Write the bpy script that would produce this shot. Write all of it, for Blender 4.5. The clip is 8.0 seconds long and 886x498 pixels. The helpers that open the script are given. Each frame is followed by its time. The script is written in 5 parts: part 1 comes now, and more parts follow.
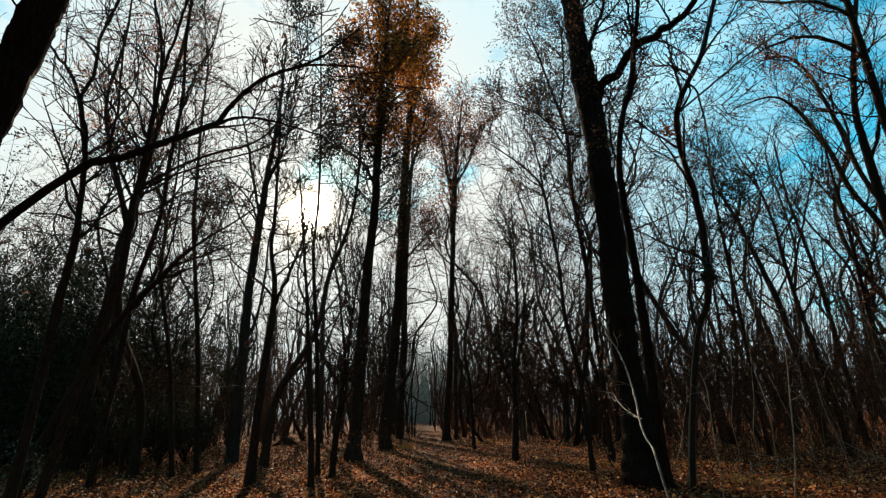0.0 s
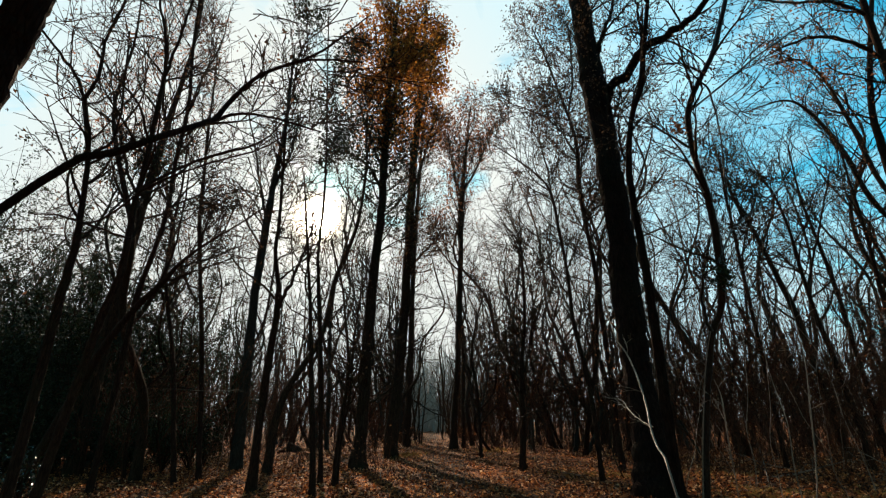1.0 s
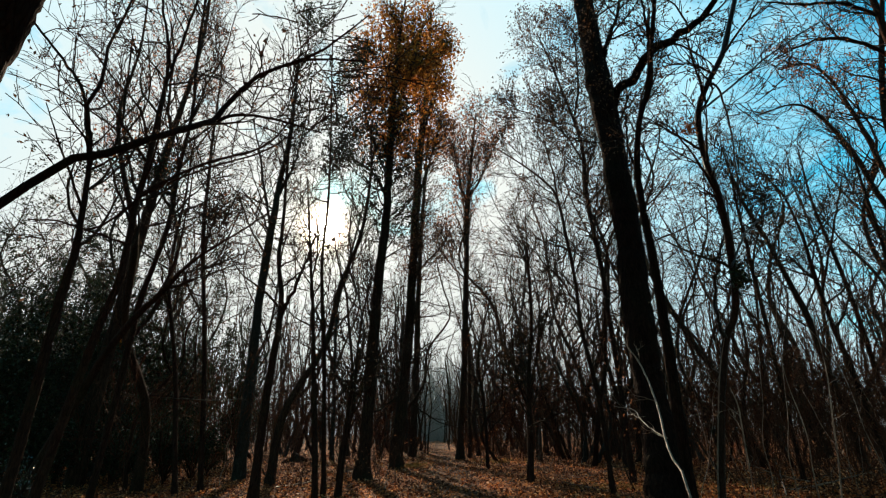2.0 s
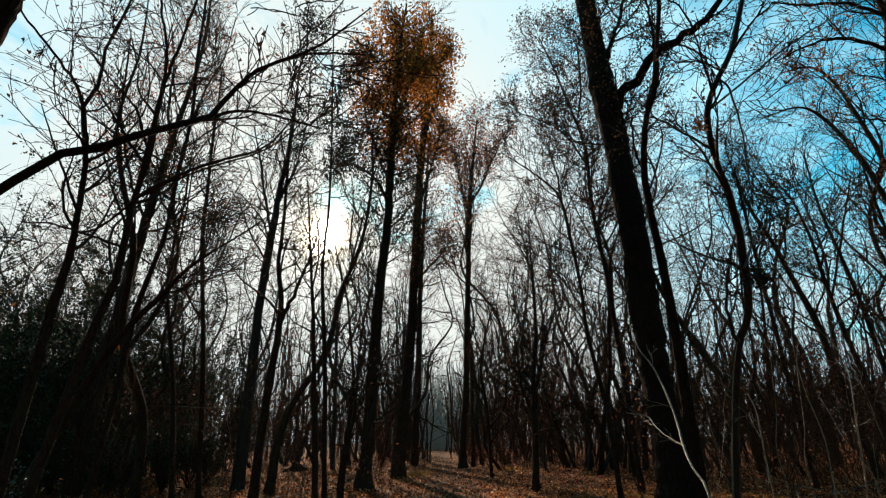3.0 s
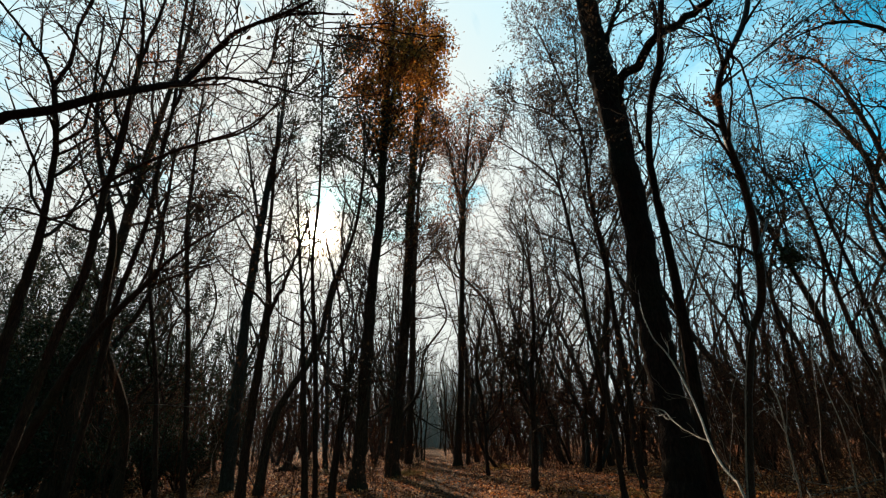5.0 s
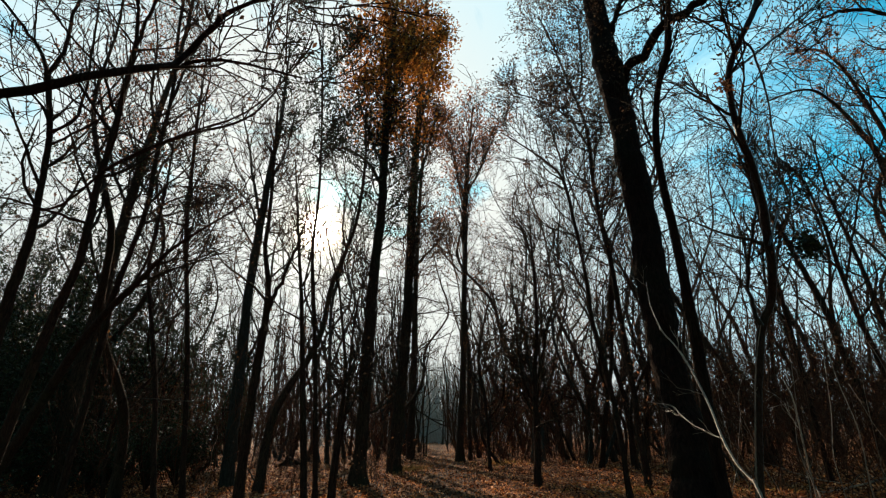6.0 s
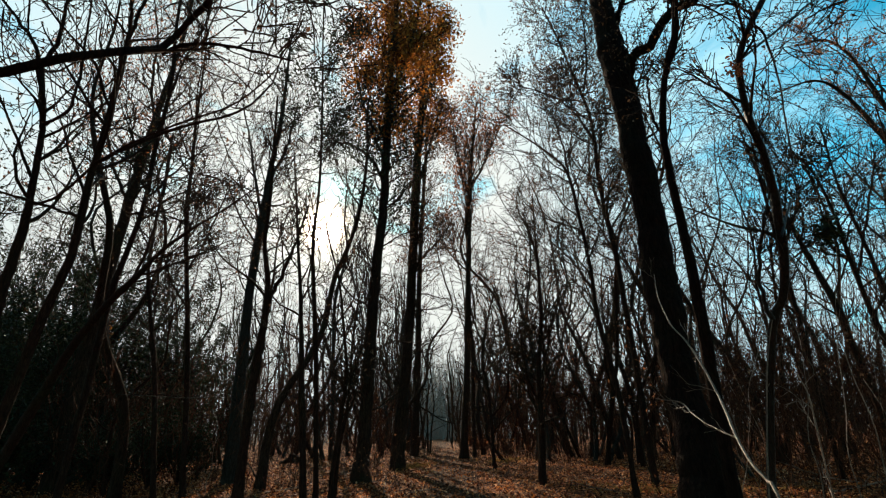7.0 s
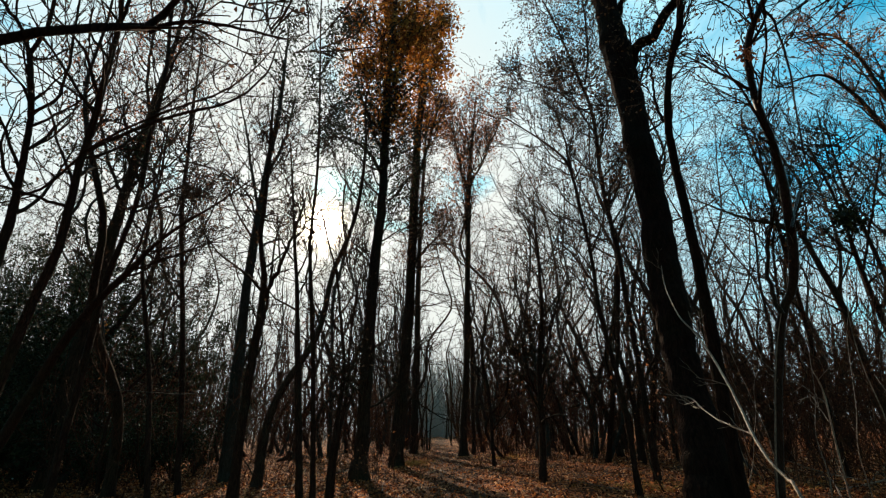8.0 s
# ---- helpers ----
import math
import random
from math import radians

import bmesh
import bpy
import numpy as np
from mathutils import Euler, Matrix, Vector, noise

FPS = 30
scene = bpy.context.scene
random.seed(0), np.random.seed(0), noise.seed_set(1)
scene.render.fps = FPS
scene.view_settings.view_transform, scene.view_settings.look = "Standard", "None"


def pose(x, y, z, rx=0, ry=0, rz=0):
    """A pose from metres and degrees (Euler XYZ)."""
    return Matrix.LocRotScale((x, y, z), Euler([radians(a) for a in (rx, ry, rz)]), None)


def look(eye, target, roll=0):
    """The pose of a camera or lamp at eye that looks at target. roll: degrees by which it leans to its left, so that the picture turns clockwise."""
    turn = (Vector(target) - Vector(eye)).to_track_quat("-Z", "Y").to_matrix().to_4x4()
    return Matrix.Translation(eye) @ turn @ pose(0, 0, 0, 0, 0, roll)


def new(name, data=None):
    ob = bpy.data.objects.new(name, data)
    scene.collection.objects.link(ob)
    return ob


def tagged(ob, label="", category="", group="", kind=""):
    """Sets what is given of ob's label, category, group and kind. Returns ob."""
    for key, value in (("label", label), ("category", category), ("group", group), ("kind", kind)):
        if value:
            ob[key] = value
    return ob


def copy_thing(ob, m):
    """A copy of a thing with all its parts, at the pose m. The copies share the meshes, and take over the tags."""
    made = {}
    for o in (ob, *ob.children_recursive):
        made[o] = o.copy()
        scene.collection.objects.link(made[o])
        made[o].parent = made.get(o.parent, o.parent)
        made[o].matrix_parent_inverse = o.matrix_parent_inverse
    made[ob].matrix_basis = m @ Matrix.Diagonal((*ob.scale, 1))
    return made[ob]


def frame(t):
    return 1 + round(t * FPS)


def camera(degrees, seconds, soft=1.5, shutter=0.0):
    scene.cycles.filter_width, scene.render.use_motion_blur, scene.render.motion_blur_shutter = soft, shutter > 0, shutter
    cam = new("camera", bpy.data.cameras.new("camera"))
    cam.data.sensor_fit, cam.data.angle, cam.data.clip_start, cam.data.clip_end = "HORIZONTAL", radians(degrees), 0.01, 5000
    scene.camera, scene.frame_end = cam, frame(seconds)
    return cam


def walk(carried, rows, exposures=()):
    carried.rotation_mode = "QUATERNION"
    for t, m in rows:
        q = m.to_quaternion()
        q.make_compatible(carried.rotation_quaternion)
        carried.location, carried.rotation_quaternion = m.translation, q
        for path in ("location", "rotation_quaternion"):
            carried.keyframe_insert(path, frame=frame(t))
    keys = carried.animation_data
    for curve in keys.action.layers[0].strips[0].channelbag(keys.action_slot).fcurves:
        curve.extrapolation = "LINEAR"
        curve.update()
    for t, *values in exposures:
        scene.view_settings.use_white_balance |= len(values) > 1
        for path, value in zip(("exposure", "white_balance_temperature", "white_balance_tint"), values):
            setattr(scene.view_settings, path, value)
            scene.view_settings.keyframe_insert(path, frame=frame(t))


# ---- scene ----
cam = camera(84.6, 8.0, soft=1.22)
PATH = [
    (0, (-0.325, 2.473, 1.473), (-0.48, 4.36, 2.117), -1.6),
    (0.5, (-0.295, 2.606, 1.454), (-0.468, 4.486, 2.113), -1.3),
    (1, (-0.262, 2.708, 1.446), (-0.452, 4.581, 2.119), -1.1),
    (1.5, (-0.242, 2.81, 1.457), (-0.45, 4.676, 2.145), -0.9),
    (3, (-0.331, 3.157, 1.456), (-0.546, 5.005, 2.19), -1.2),
    (3.5, (-0.372, 3.289, 1.455), (-0.576, 5.137, 2.192), -1.4),
    (4, (-0.412, 3.431, 1.466), (-0.604, 5.281, 2.202), -1.7),
    (4.5, (-0.442, 3.569, 1.462), (-0.626, 5.421, 2.194), -1.8),
    (6, (-0.47, 3.902, 1.468), (-0.667, 5.762, 2.178), -1.6),
    (6.5, (-0.458, 4.011, 1.484), (-0.665, 5.871, 2.188), -1.6),
    (7, (-0.436, 4.132, 1.48), (-0.652, 5.993, 2.179), -1.6),
    (7.5, (-0.457, 4.222, 1.475), (-0.672, 6.086, 2.169), -1.6),
    (8, (-0.473, 4.36, 1.468), (-0.686, 6.225, 2.159), -1.6),
]
walk(cam, [(t, look(eye, target, roll)) for t, eye, target, roll in PATH])

# ---- sun, sky and exposure ----
SUN = Vector((-0.337, 0.860, 0.384)).normalized()
ELEVATION = math.asin(SUN.z)
AZIMUTH = math.atan2(SUN.x, SUN.y)

sun = new("sun", bpy.data.lights.new("sun", "SUN"))
sun.data.energy, sun.data.angle, sun.data.color = 5.0, radians(0.6), (1.0, 0.79, 0.56)
sun.matrix_world = look(SUN * 120, (0, 0, 0))

world = bpy.data.worlds.new("sky")
scene.world = world
world.use_nodes = True


class Nodes:
    """A short hand for node trees."""

    def __init__(self, tree):
        self.tree = tree
        tree.nodes.clear()

    def add(self, kind, out=0, inputs=None, **settings):
        node = self.tree.nodes.new(kind)
        for key, value in settings.items():
            setattr(node, key, value)
        for key, value in (inputs or {}).items():
            self.put(node.inputs[key], value)
        return node.outputs[out]

    def put(self, socket, value):
        if isinstance(value, bpy.types.NodeSocket):
            self.tree.links.new(value, socket)
        else:
            socket.default_value = value

    def math(self, operation, a, b=0.0, clamp=False):
        return self.add("ShaderNodeMath", 0, {0: a, 1: b}, operation=operation, use_clamp=clamp)

    def mix(self, factor, a, b, blend="MIX"):
        node = self.tree.nodes.new("ShaderNodeMix")
        node.data_type, node.blend_type = "RGBA", blend
        for key, value in ((0, factor), (6, a), (7, b)):
            self.put(node.inputs[key], value)
        return node.outputs[2]

    def ramp(self, factor, stops):
        node = self.tree.nodes.new("ShaderNodeValToRGB")
        self.put(node.inputs[0], factor)
        while len(node.color_ramp.elements) < len(stops):
            node.color_ramp.elements.new(0.5)
        for element, (at, colour) in zip(node.color_ramp.elements, stops):
            element.position = at
            element.color = (*colour, 1) if len(colour) == 3 else colour
        return node.outputs[0]


def make_sky():
    n = Nodes(world.node_tree)
    way = n.add("ShaderNodeTexCoord", 0)
    sky = n.add("ShaderNodeTexSky", 0, sky_type="NISHITA", sun_disc=False, sun_elevation=ELEVATION,
                sun_rotation=AZIMUTH, air_density=1.0, dust_density=0.4, ozone_density=3.0)
    sky = n.mix(1.0, sky, (SKY_TINT[0], SKY_TINT[1], SKY_TINT[2], 1), "MULTIPLY")
    sky = n.mix(1.0, sky, (SKY_STRENGTH, SKY_STRENGTH, SKY_STRENGTH, 1), "MULTIPLY")
    # a thin high cloud covers the blue, thickest towards the sun and the horizon
    near = n.add("ShaderNodeVectorMath", 1, {0: way, 1: tuple(SUN)}, operation="DOT_PRODUCT")
    near = n.math("MAXIMUM", near, 0.0)
    height = n.add("ShaderNodeSeparateXYZ", 2, {0: way})
    low = n.math("POWER", n.math("SUBTRACT", 1.0, n.math("ABSOLUTE", height)), 4.5)
    stretched = n.add("ShaderNodeMapping", 0, {"Vector": way, "Scale": (1.6, 1.6, 3.2), "Rotation": (0.3, 0.5, 0.2)})
    cloud = n.add("ShaderNodeTexNoise", 0, {"Vector": stretched, "Scale": 3.4, "Detail": 8.0, "Roughness": 0.62, "Distortion": 0.9})
    cloud = n.math("MULTIPLY", n.math("SUBTRACT", cloud, 0.475), CLOUD)
    cover = n.add("ShaderNodeMapRange", 0, {"Value": near, "From Min": 0.47, "From Max": 0.91, "To Max": COVER}, interpolation_type="SMOOTHSTEP")
    haze = n.math("MULTIPLY", n.math("MULTIPLY", low, HAZE), n.math("ADD", n.math("MULTIPLY", near, near), 0.6))
    cover = n.math("ADD", cover, haze)
    cover = n.math("ADD", cover, cloud, True)
    glow = n.math("ADD", VEIL[0], n.math("MULTIPLY", n.math("POWER", near, 40.0), VEIL[1]))
    warmth = n.math("ADD", n.add("ShaderNodeMapRange", 0, {"Value": near, "From Min": 0.76, "From Max": 0.95}), n.math("MULTIPLY", low, n.math("ADD", near, 0.3)), True)
    veil = n.mix(1.0, n.mix(warmth, (*VEIL_COOL, 1), (*VEIL_WARM, 1)), glow, "MULTIPLY")
    core = n.math("MULTIPLY", n.math("POWER", near, 3500.0), VEIL[2])
    halo = n.math("MULTIPLY", n.math("POWER", near, 260.0), 0.5)
    core = n.math("ADD", core, halo)
    core = n.mix(1.0, (1.0, 0.84, 0.58, 1), core, "MULTIPLY")
    # it is dimmer low down, where the air is thick
    veil = n.mix(n.math("MULTIPLY", low, 0.12), veil, (0, 0, 0, 1))
    colour = n.mix(1.0, n.mix(cover, sky, veil), core, "ADD")
    both = n.add("ShaderNodeBackground", 0, {"Color": colour, "Strength": 1.0})
    out = world.node_tree.nodes.new("ShaderNodeOutputWorld")
    world.node_tree.links.new(both, out.inputs["Surface"])


EXPOSURE = 0.85
SKY_STRENGTH = 0.112
SKY_TINT = (0.22, 1.26, 1.08)
COVER = 1.0
HAZE = 1.55
CLOUD = 3.0
VEIL = (0.57, 0.08, 40.0)
VEIL_WARM = (0.90, 0.935, 0.885)
VEIL_COOL = (0.52, 0.91, 1.05)
make_sky()
scene.view_settings.exposure = EXPOSURE


# ---- materials ----
def material(name):
    m = bpy.data.materials.new(name)
    m.use_nodes = True
    n = Nodes(m.node_tree)
    out = m.node_tree.nodes.new("ShaderNodeOutputMaterial")
    return m, n, out.inputs["Surface"]


def bark(name, dark, light, moss=(0.05, 0.06, 0.022), mossy=0.4, scale=1.0, relief=0.6, rough=0.95, gloss=0.04):
    """Rough ridged bark with algae and paler plates."""
    m, n, surface = material(name)
    place = n.add("ShaderNodeTexCoord", 3)
    long_way = n.add("ShaderNodeMapping", 0, {"Vector": place, "Scale": (9 * scale, 9 * scale, 1.6 * scale)})
    ridges = n.add("ShaderNodeTexNoise", 0, {"Vector": long_way, "Scale": 2.4, "Detail": 7.0, "Roughness": 0.65, "Distortion": 0.8})
    plates = n.add("ShaderNodeTexVoronoi", 0, {"Vector": long_way, "Scale": 3.2, "Randomness": 1.0}, feature="DISTANCE_TO_EDGE")
    grain = n.add("ShaderNodeTexNoise", 0, {"Vector": place, "Scale": 60.0, "Detail": 3.0})
    patch = n.add("ShaderNodeTexNoise", 0, {"Vector": place, "Scale": 1.1, "Detail": 4.0, "Roughness": 0.6})
    colour = n.ramp(ridges, [(0.32, dark), (0.68, light)])
    colour = n.mix(n.math("MULTIPLY", n.math("SUBTRACT", patch, 0.48, True), mossy * 6, True), colour, (*moss, 1))
    crack = n.math("MULTIPLY", plates, 5.0, True)
    colour = n.mix(crack, n.mix(0.5, colour, (*dark, 1)), colour)
    height = n.math("ADD", n.math("MULTIPLY", crack, 0.6), n.math("ADD", ridges, n.math("MULTIPLY", grain, 0.15)))
    bump = n.add("ShaderNodeBump", 0, {"Height": height, "Strength": relief, "Distance": 0.03})
    n.put(surface, n.add("ShaderNodeBsdfPrincipled", 0, {"Base Color": colour, "Roughness": rough, "Specular IOR Level": gloss, "Normal": bump}))
    return m


def leaf(name, stops, through_part=0.45, rough=0.6, gloss=0.2):
    """Thin leaves, each of its own shade, that let light through."""
    m, n, surface = material(name)
    each = n.add("ShaderNodeNewGeometry", "Random Per Island")
    place = n.add("ShaderNodeTexCoord", 3)
    spot = n.add("ShaderNodeTexNoise", 0, {"Vector": place, "Scale": 55.0, "Detail": 2.0})
    colour = n.ramp(n.math("ADD", n.math("MULTIPLY", each, 0.8), n.math("MULTIPLY", spot, 0.2)), stops)
    front = n.add("ShaderNodeBsdfPrincipled", 0, {"Base Color": colour, "Roughness": rough, "Specular IOR Level": gloss})
    back = n.add("ShaderNodeBsdfTranslucent", 0, {"Color": colour})
    n.put(surface, n.add("ShaderNodeMixShader", 0, {0: through_part, 1: front, 2: back}))
    return m


def litter(name, stops, scale, soil, bare):
    """Fallen leaves over soil: overlapping flecks of many browns with relief; the dark patches are soil and painted
    shade.
    """
    m, n, surface = material(name)
    place = n.add("ShaderNodeTexCoord", 3)
    warp = n.add("ShaderNodeTexNoise", 1, {"Vector": place, "Scale": 9.0, "Detail": 2.0})
    bent = n.add("ShaderNodeVectorMath", 0, {0: place, 1: n.add("ShaderNodeVectorMath", 0, {0: warp, "Scale": 0.12}, operation="SCALE")}, operation="ADD")
    cells = n.tree.nodes.new("ShaderNodeTexVoronoi")
    n.put(cells.inputs["Vector"], bent)
    cells.inputs["Scale"].default_value = scale
    shade = n.add("ShaderNodeSeparateColor", 0, {0: cells.outputs["Color"]})
    patch = n.add("ShaderNodeTexNoise", 0, {"Vector": place, "Scale": 0.55, "Detail": 5.0, "Roughness": 0.65})
    fine = n.add("ShaderNodeTexNoise", 0, {"Vector": place, "Scale": 38.0, "Detail": 4.0})
    colour = n.ramp(n.math("ADD", n.math("MULTIPLY", shade, 0.75), n.math("MULTIPLY", patch, 0.3)), stops)
    soil_and_shade = n.math("MULTIPLY", n.math("SUBTRACT", n.math("ADD", patch, n.math("MULTIPLY", fine, 0.35)), bare, True), 7.0, True)
    colour = n.mix(soil_and_shade, colour, (*soil, 1))
    height = n.math("ADD", n.math("MULTIPLY", cells.outputs["Distance"], -0.8), n.math("ADD", shade, n.math("MULTIPLY", fine, 0.4)))
    bump = n.add("ShaderNodeBump", 0, {"Height": height, "Strength": 0.8, "Distance": 0.03})
    n.put(surface, n.add("ShaderNodeBsdfPrincipled", 0, {"Base Color": colour, "Roughness": 0.95, "Specular IOR Level": 0.04, "Normal": bump}))
    return m


BARK_OAK = bark("oak_bark", (0.020, 0.0098, 0.0060), (0.090, 0.045, 0.0275), moss=(0.032, 0.036, 0.013), mossy=0.35)
BARK_BIG = bark("furrowed_bark", (0.010, 0.0042, 0.0028), (0.042, 0.0175, 0.0110), moss=(0.026, 0.028, 0.011), mossy=0.25, scale=0.8, relief=0.9)
BARK_SLIM = bark("smooth_bark", (0.017, 0.0074, 0.0046), (0.066, 0.029, 0.0180), moss=(0.032, 0.034, 0.014), mossy=0.4, scale=1.6, relief=0.4)
BARK_SMOOTH = bark("shiny_young_bark", (0.017, 0.0074, 0.0046), (0.066, 0.029, 0.0180), moss=(0.032, 0.030, 0.014), mossy=0.4, scale=1.6, relief=0.4, rough=0.4, gloss=0.08)
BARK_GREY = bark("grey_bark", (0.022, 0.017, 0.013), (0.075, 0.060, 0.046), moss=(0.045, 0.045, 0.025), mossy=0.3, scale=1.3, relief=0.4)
# Pale dead wood; on the thin thicket shoots its paleness paints sunlight.
BARK_PALE = bark("dead_and_sunlit_wood", (0.07, 0.038, 0.025), (0.43, 0.265, 0.17), moss=(0.04, 0.022, 0.015), mossy=1.0, scale=2.5, relief=0.3, rough=0.5, gloss=0.22)
# Far trees only: the haze of distance is painted in as paler bark.
BARK_HAZED = bark("hazed_far_bark", (0.15, 0.127, 0.108), (0.43, 0.365, 0.31), moss=(0.20, 0.175, 0.135), mossy=0.3, relief=0.3)
BARK_BRUSH = bark("brushwood_bark", (0.034, 0.0125, 0.0072), (0.145, 0.058, 0.033), mossy=0.2, scale=2.0, relief=0.2, rough=0.9, gloss=0.03)
TWIG = bark("twig_bark", (0.020, 0.0105, 0.0065), (0.060, 0.035, 0.0215), mossy=0.2, scale=2.0, relief=0.1)
LEAF_RUST = leaf("rust_oak_leaf", [(0.0, (0.10, 0.034, 0.009)), (0.45, (0.24, 0.080, 0.016)), (0.8, (0.40, 0.150, 0.024)), (1.0, (0.62, 0.29, 0.04))], 0.74, gloss=0.05)
LEAF_RED = leaf("dry_red_leaf", [(0.0, (0.10, 0.036, 0.020)), (0.5, (0.25, 0.085, 0.036)), (1.0, (0.44, 0.160, 0.062))], 0.6, gloss=0.05)
LEAF_DRY = leaf("withered_leaf", [(0.0, (0.045, 0.022, 0.012)), (0.6, (0.11, 0.052, 0.025)), (1.0, (0.23, 0.105, 0.045))], 0.35)
LEAF_GREEN = leaf("evergreen_leaf", [(0.0, (0.010, 0.014, 0.006)), (0.6, (0.024, 0.030, 0.012)), (1.0, (0.055, 0.058, 0.024))], 0.2, 0.5, 0.1)
# Besides leaf browns, the end stops paint leaves in shadow and in sun.
LEAF_FALLEN = leaf("fallen_leaf", [(0.0, (0.02, 0.008, 0.005)), (0.42, (0.07, 0.021, 0.009)), (0.64, (0.27, 0.074, 0.022)), (0.82, (0.60, 0.23, 0.07)), (0.97, (0.92, 0.64, 0.40))], 0.4, rough=0.55, gloss=0.12)
LEAF_GLOSSY = leaf("glossy_evergreen_leaf", [(0.0, (0.010, 0.014, 0.006)), (1.0, (0.050, 0.056, 0.026))], 0.1, 0.22, 0.7)
GRASS = leaf("dry_grass", [(0.0, (0.10, 0.06, 0.02)), (0.5, (0.21, 0.12, 0.035)), (1.0, (0.36, 0.22, 0.07))], 0.4)
# The ramp's ends also put shadow and sunlit flecks into the floor colour.
FLOOR = litter("leaf_litter", [(0.18, (0.010, 0.004, 0.0025)), (0.48, (0.062, 0.018, 0.007)), (0.70, (0.25, 0.070, 0.018)), (0.95, (0.60, 0.23, 0.08))], 17.0, (0.026, 0.015, 0.010), 0.70)
TRODDEN = litter("trodden_path", [(0.18, (0.012, 0.006, 0.004)), (0.5, (0.050, 0.018, 0.008)), (0.75, (0.16, 0.054, 0.019)), (0.95, (0.42, 0.18, 0.075))], 15.0, (0.035, 0.022, 0.015), 0.70)


# ---- shapes ----
def path_x(y):
    """The middle of the path at a distance y."""
    return -1.0 - 0.14 * (y - 12.6) + 0.12 * math.sin(y * 0.21)


def ground_z(x, y):
    """The forest floor: low swells and small hummocks, worn flat along the path."""
    x, y = np.asarray(x, float), np.asarray(y, float)
    swell = 0.03 * np.sin(x * 0.9 + 1.3) * np.cos(y * 0.7) + 0.02 * np.sin(x * 2.3 + y * 1.7) + 0.012 * np.sin(x * 5.1 - y * 4.3)
    off = np.abs(x - (-1.0 - 0.14 * (y - 12.6)))
    return swell * np.clip((off - 0.4) / 1.5, 0.15, 1.0) + 0.04 * np.clip((off - 0.7) / 1.2, 0, 1)


def raw_mesh(name, points, loops, sides_of_faces, mat, smooth=True):
    """A mesh from arrays: points (n, 3), vertex numbers of all corners, and the corners of each face."""
    mesh = bpy.data.meshes.new(name)
    points = np.ascontiguousarray(points, np.float32)
    loops = np.ascontiguousarray(loops, np.int32).ravel()
    counts = np.ascontiguousarray(sides_of_faces, np.int32)
    mesh.vertices.add(len(points))
    mesh.vertices.foreach_set("co", points.ravel())
    mesh.loops.add(len(loops))
    mesh.loops.foreach_set("vertex_index", loops)
    mesh.polygons.add(len(counts))
    starts = np.concatenate(([0], np.cumsum(counts)[:-1])).astype(np.int32)
    mesh.polygons.foreach_set("loop_start", starts)
    mesh.polygons.foreach_set("use_smooth", np.full(len(counts), smooth))
    mesh.materials.append(mat)
    mesh.update(calc_edges=True)
    mesh.validate()
    return mesh


def strands(name, sets, mat, ridge=0.0):
    """One mesh of round, tapering strands. sets: rows of (points (n, k, 3), radii (n, k), sides)."""
    all_points, all_loops, all_counts, base = [], [], [], 0
    for points, radii, sides in sets:
        count, stations = radii.shape
        if count == 0:
            continue
        tangent = np.gradient(points, axis=1)
        tangent /= np.linalg.norm(tangent, axis=2, keepdims=True) + 1e-9
        mean = np.abs(points[:, -1] - points[:, 0])
        reference = np.zeros((count, 1, 3))
        reference[np.arange(count), 0, np.argmin(mean, axis=1)] = 1.0
        across = np.cross(tangent, reference)
        across /= np.linalg.norm(across, axis=2, keepdims=True) + 1e-9
        other = np.cross(tangent, across)
        angle = np.arange(sides) * 2 * np.pi / sides
        swell = np.ones((count, stations, sides))
        if ridge:
            along = np.cumsum(np.linalg.norm(np.diff(points, axis=1, prepend=points[:, :1]), axis=2), axis=1)[:, :, None]
            swell += ridge * (np.sin(3 * angle + along * 0.9) + 0.7 * np.sin(7 * angle + 2.1 * along) + 0.8 * np.sin(11 * angle - 1.3 * along) + 0.6 * np.sin(2 * angle - 2.6 * along))
        ring = (across[:, :, None] * np.cos(angle)[:, None] + other[:, :, None] * np.sin(angle)[:, None]) * (radii[:, :, None] * swell)[..., None]
        all_points.append((points[:, :, None] + ring).reshape(-1, 3))
        number = np.arange(count * stations * sides).reshape(count, stations, sides) + base
        right = np.roll(number, -1, axis=2)
        quads = np.stack([number[:, :-1], right[:, :-1], right[:, 1:], number[:, 1:]], axis=-1).reshape(-1, 4)
        all_loops.append(quads.ravel())
        all_counts.append(np.full(len(quads), 4))
        if sides > 4:
            caps = number[:, -1].reshape(-1, sides)
            all_loops.append(caps.ravel())
            all_counts.append(np.full(len(caps), sides))
        base += count * stations * sides
    return raw_mesh(name, np.concatenate(all_points), np.concatenate(all_loops), np.concatenate(all_counts), mat)


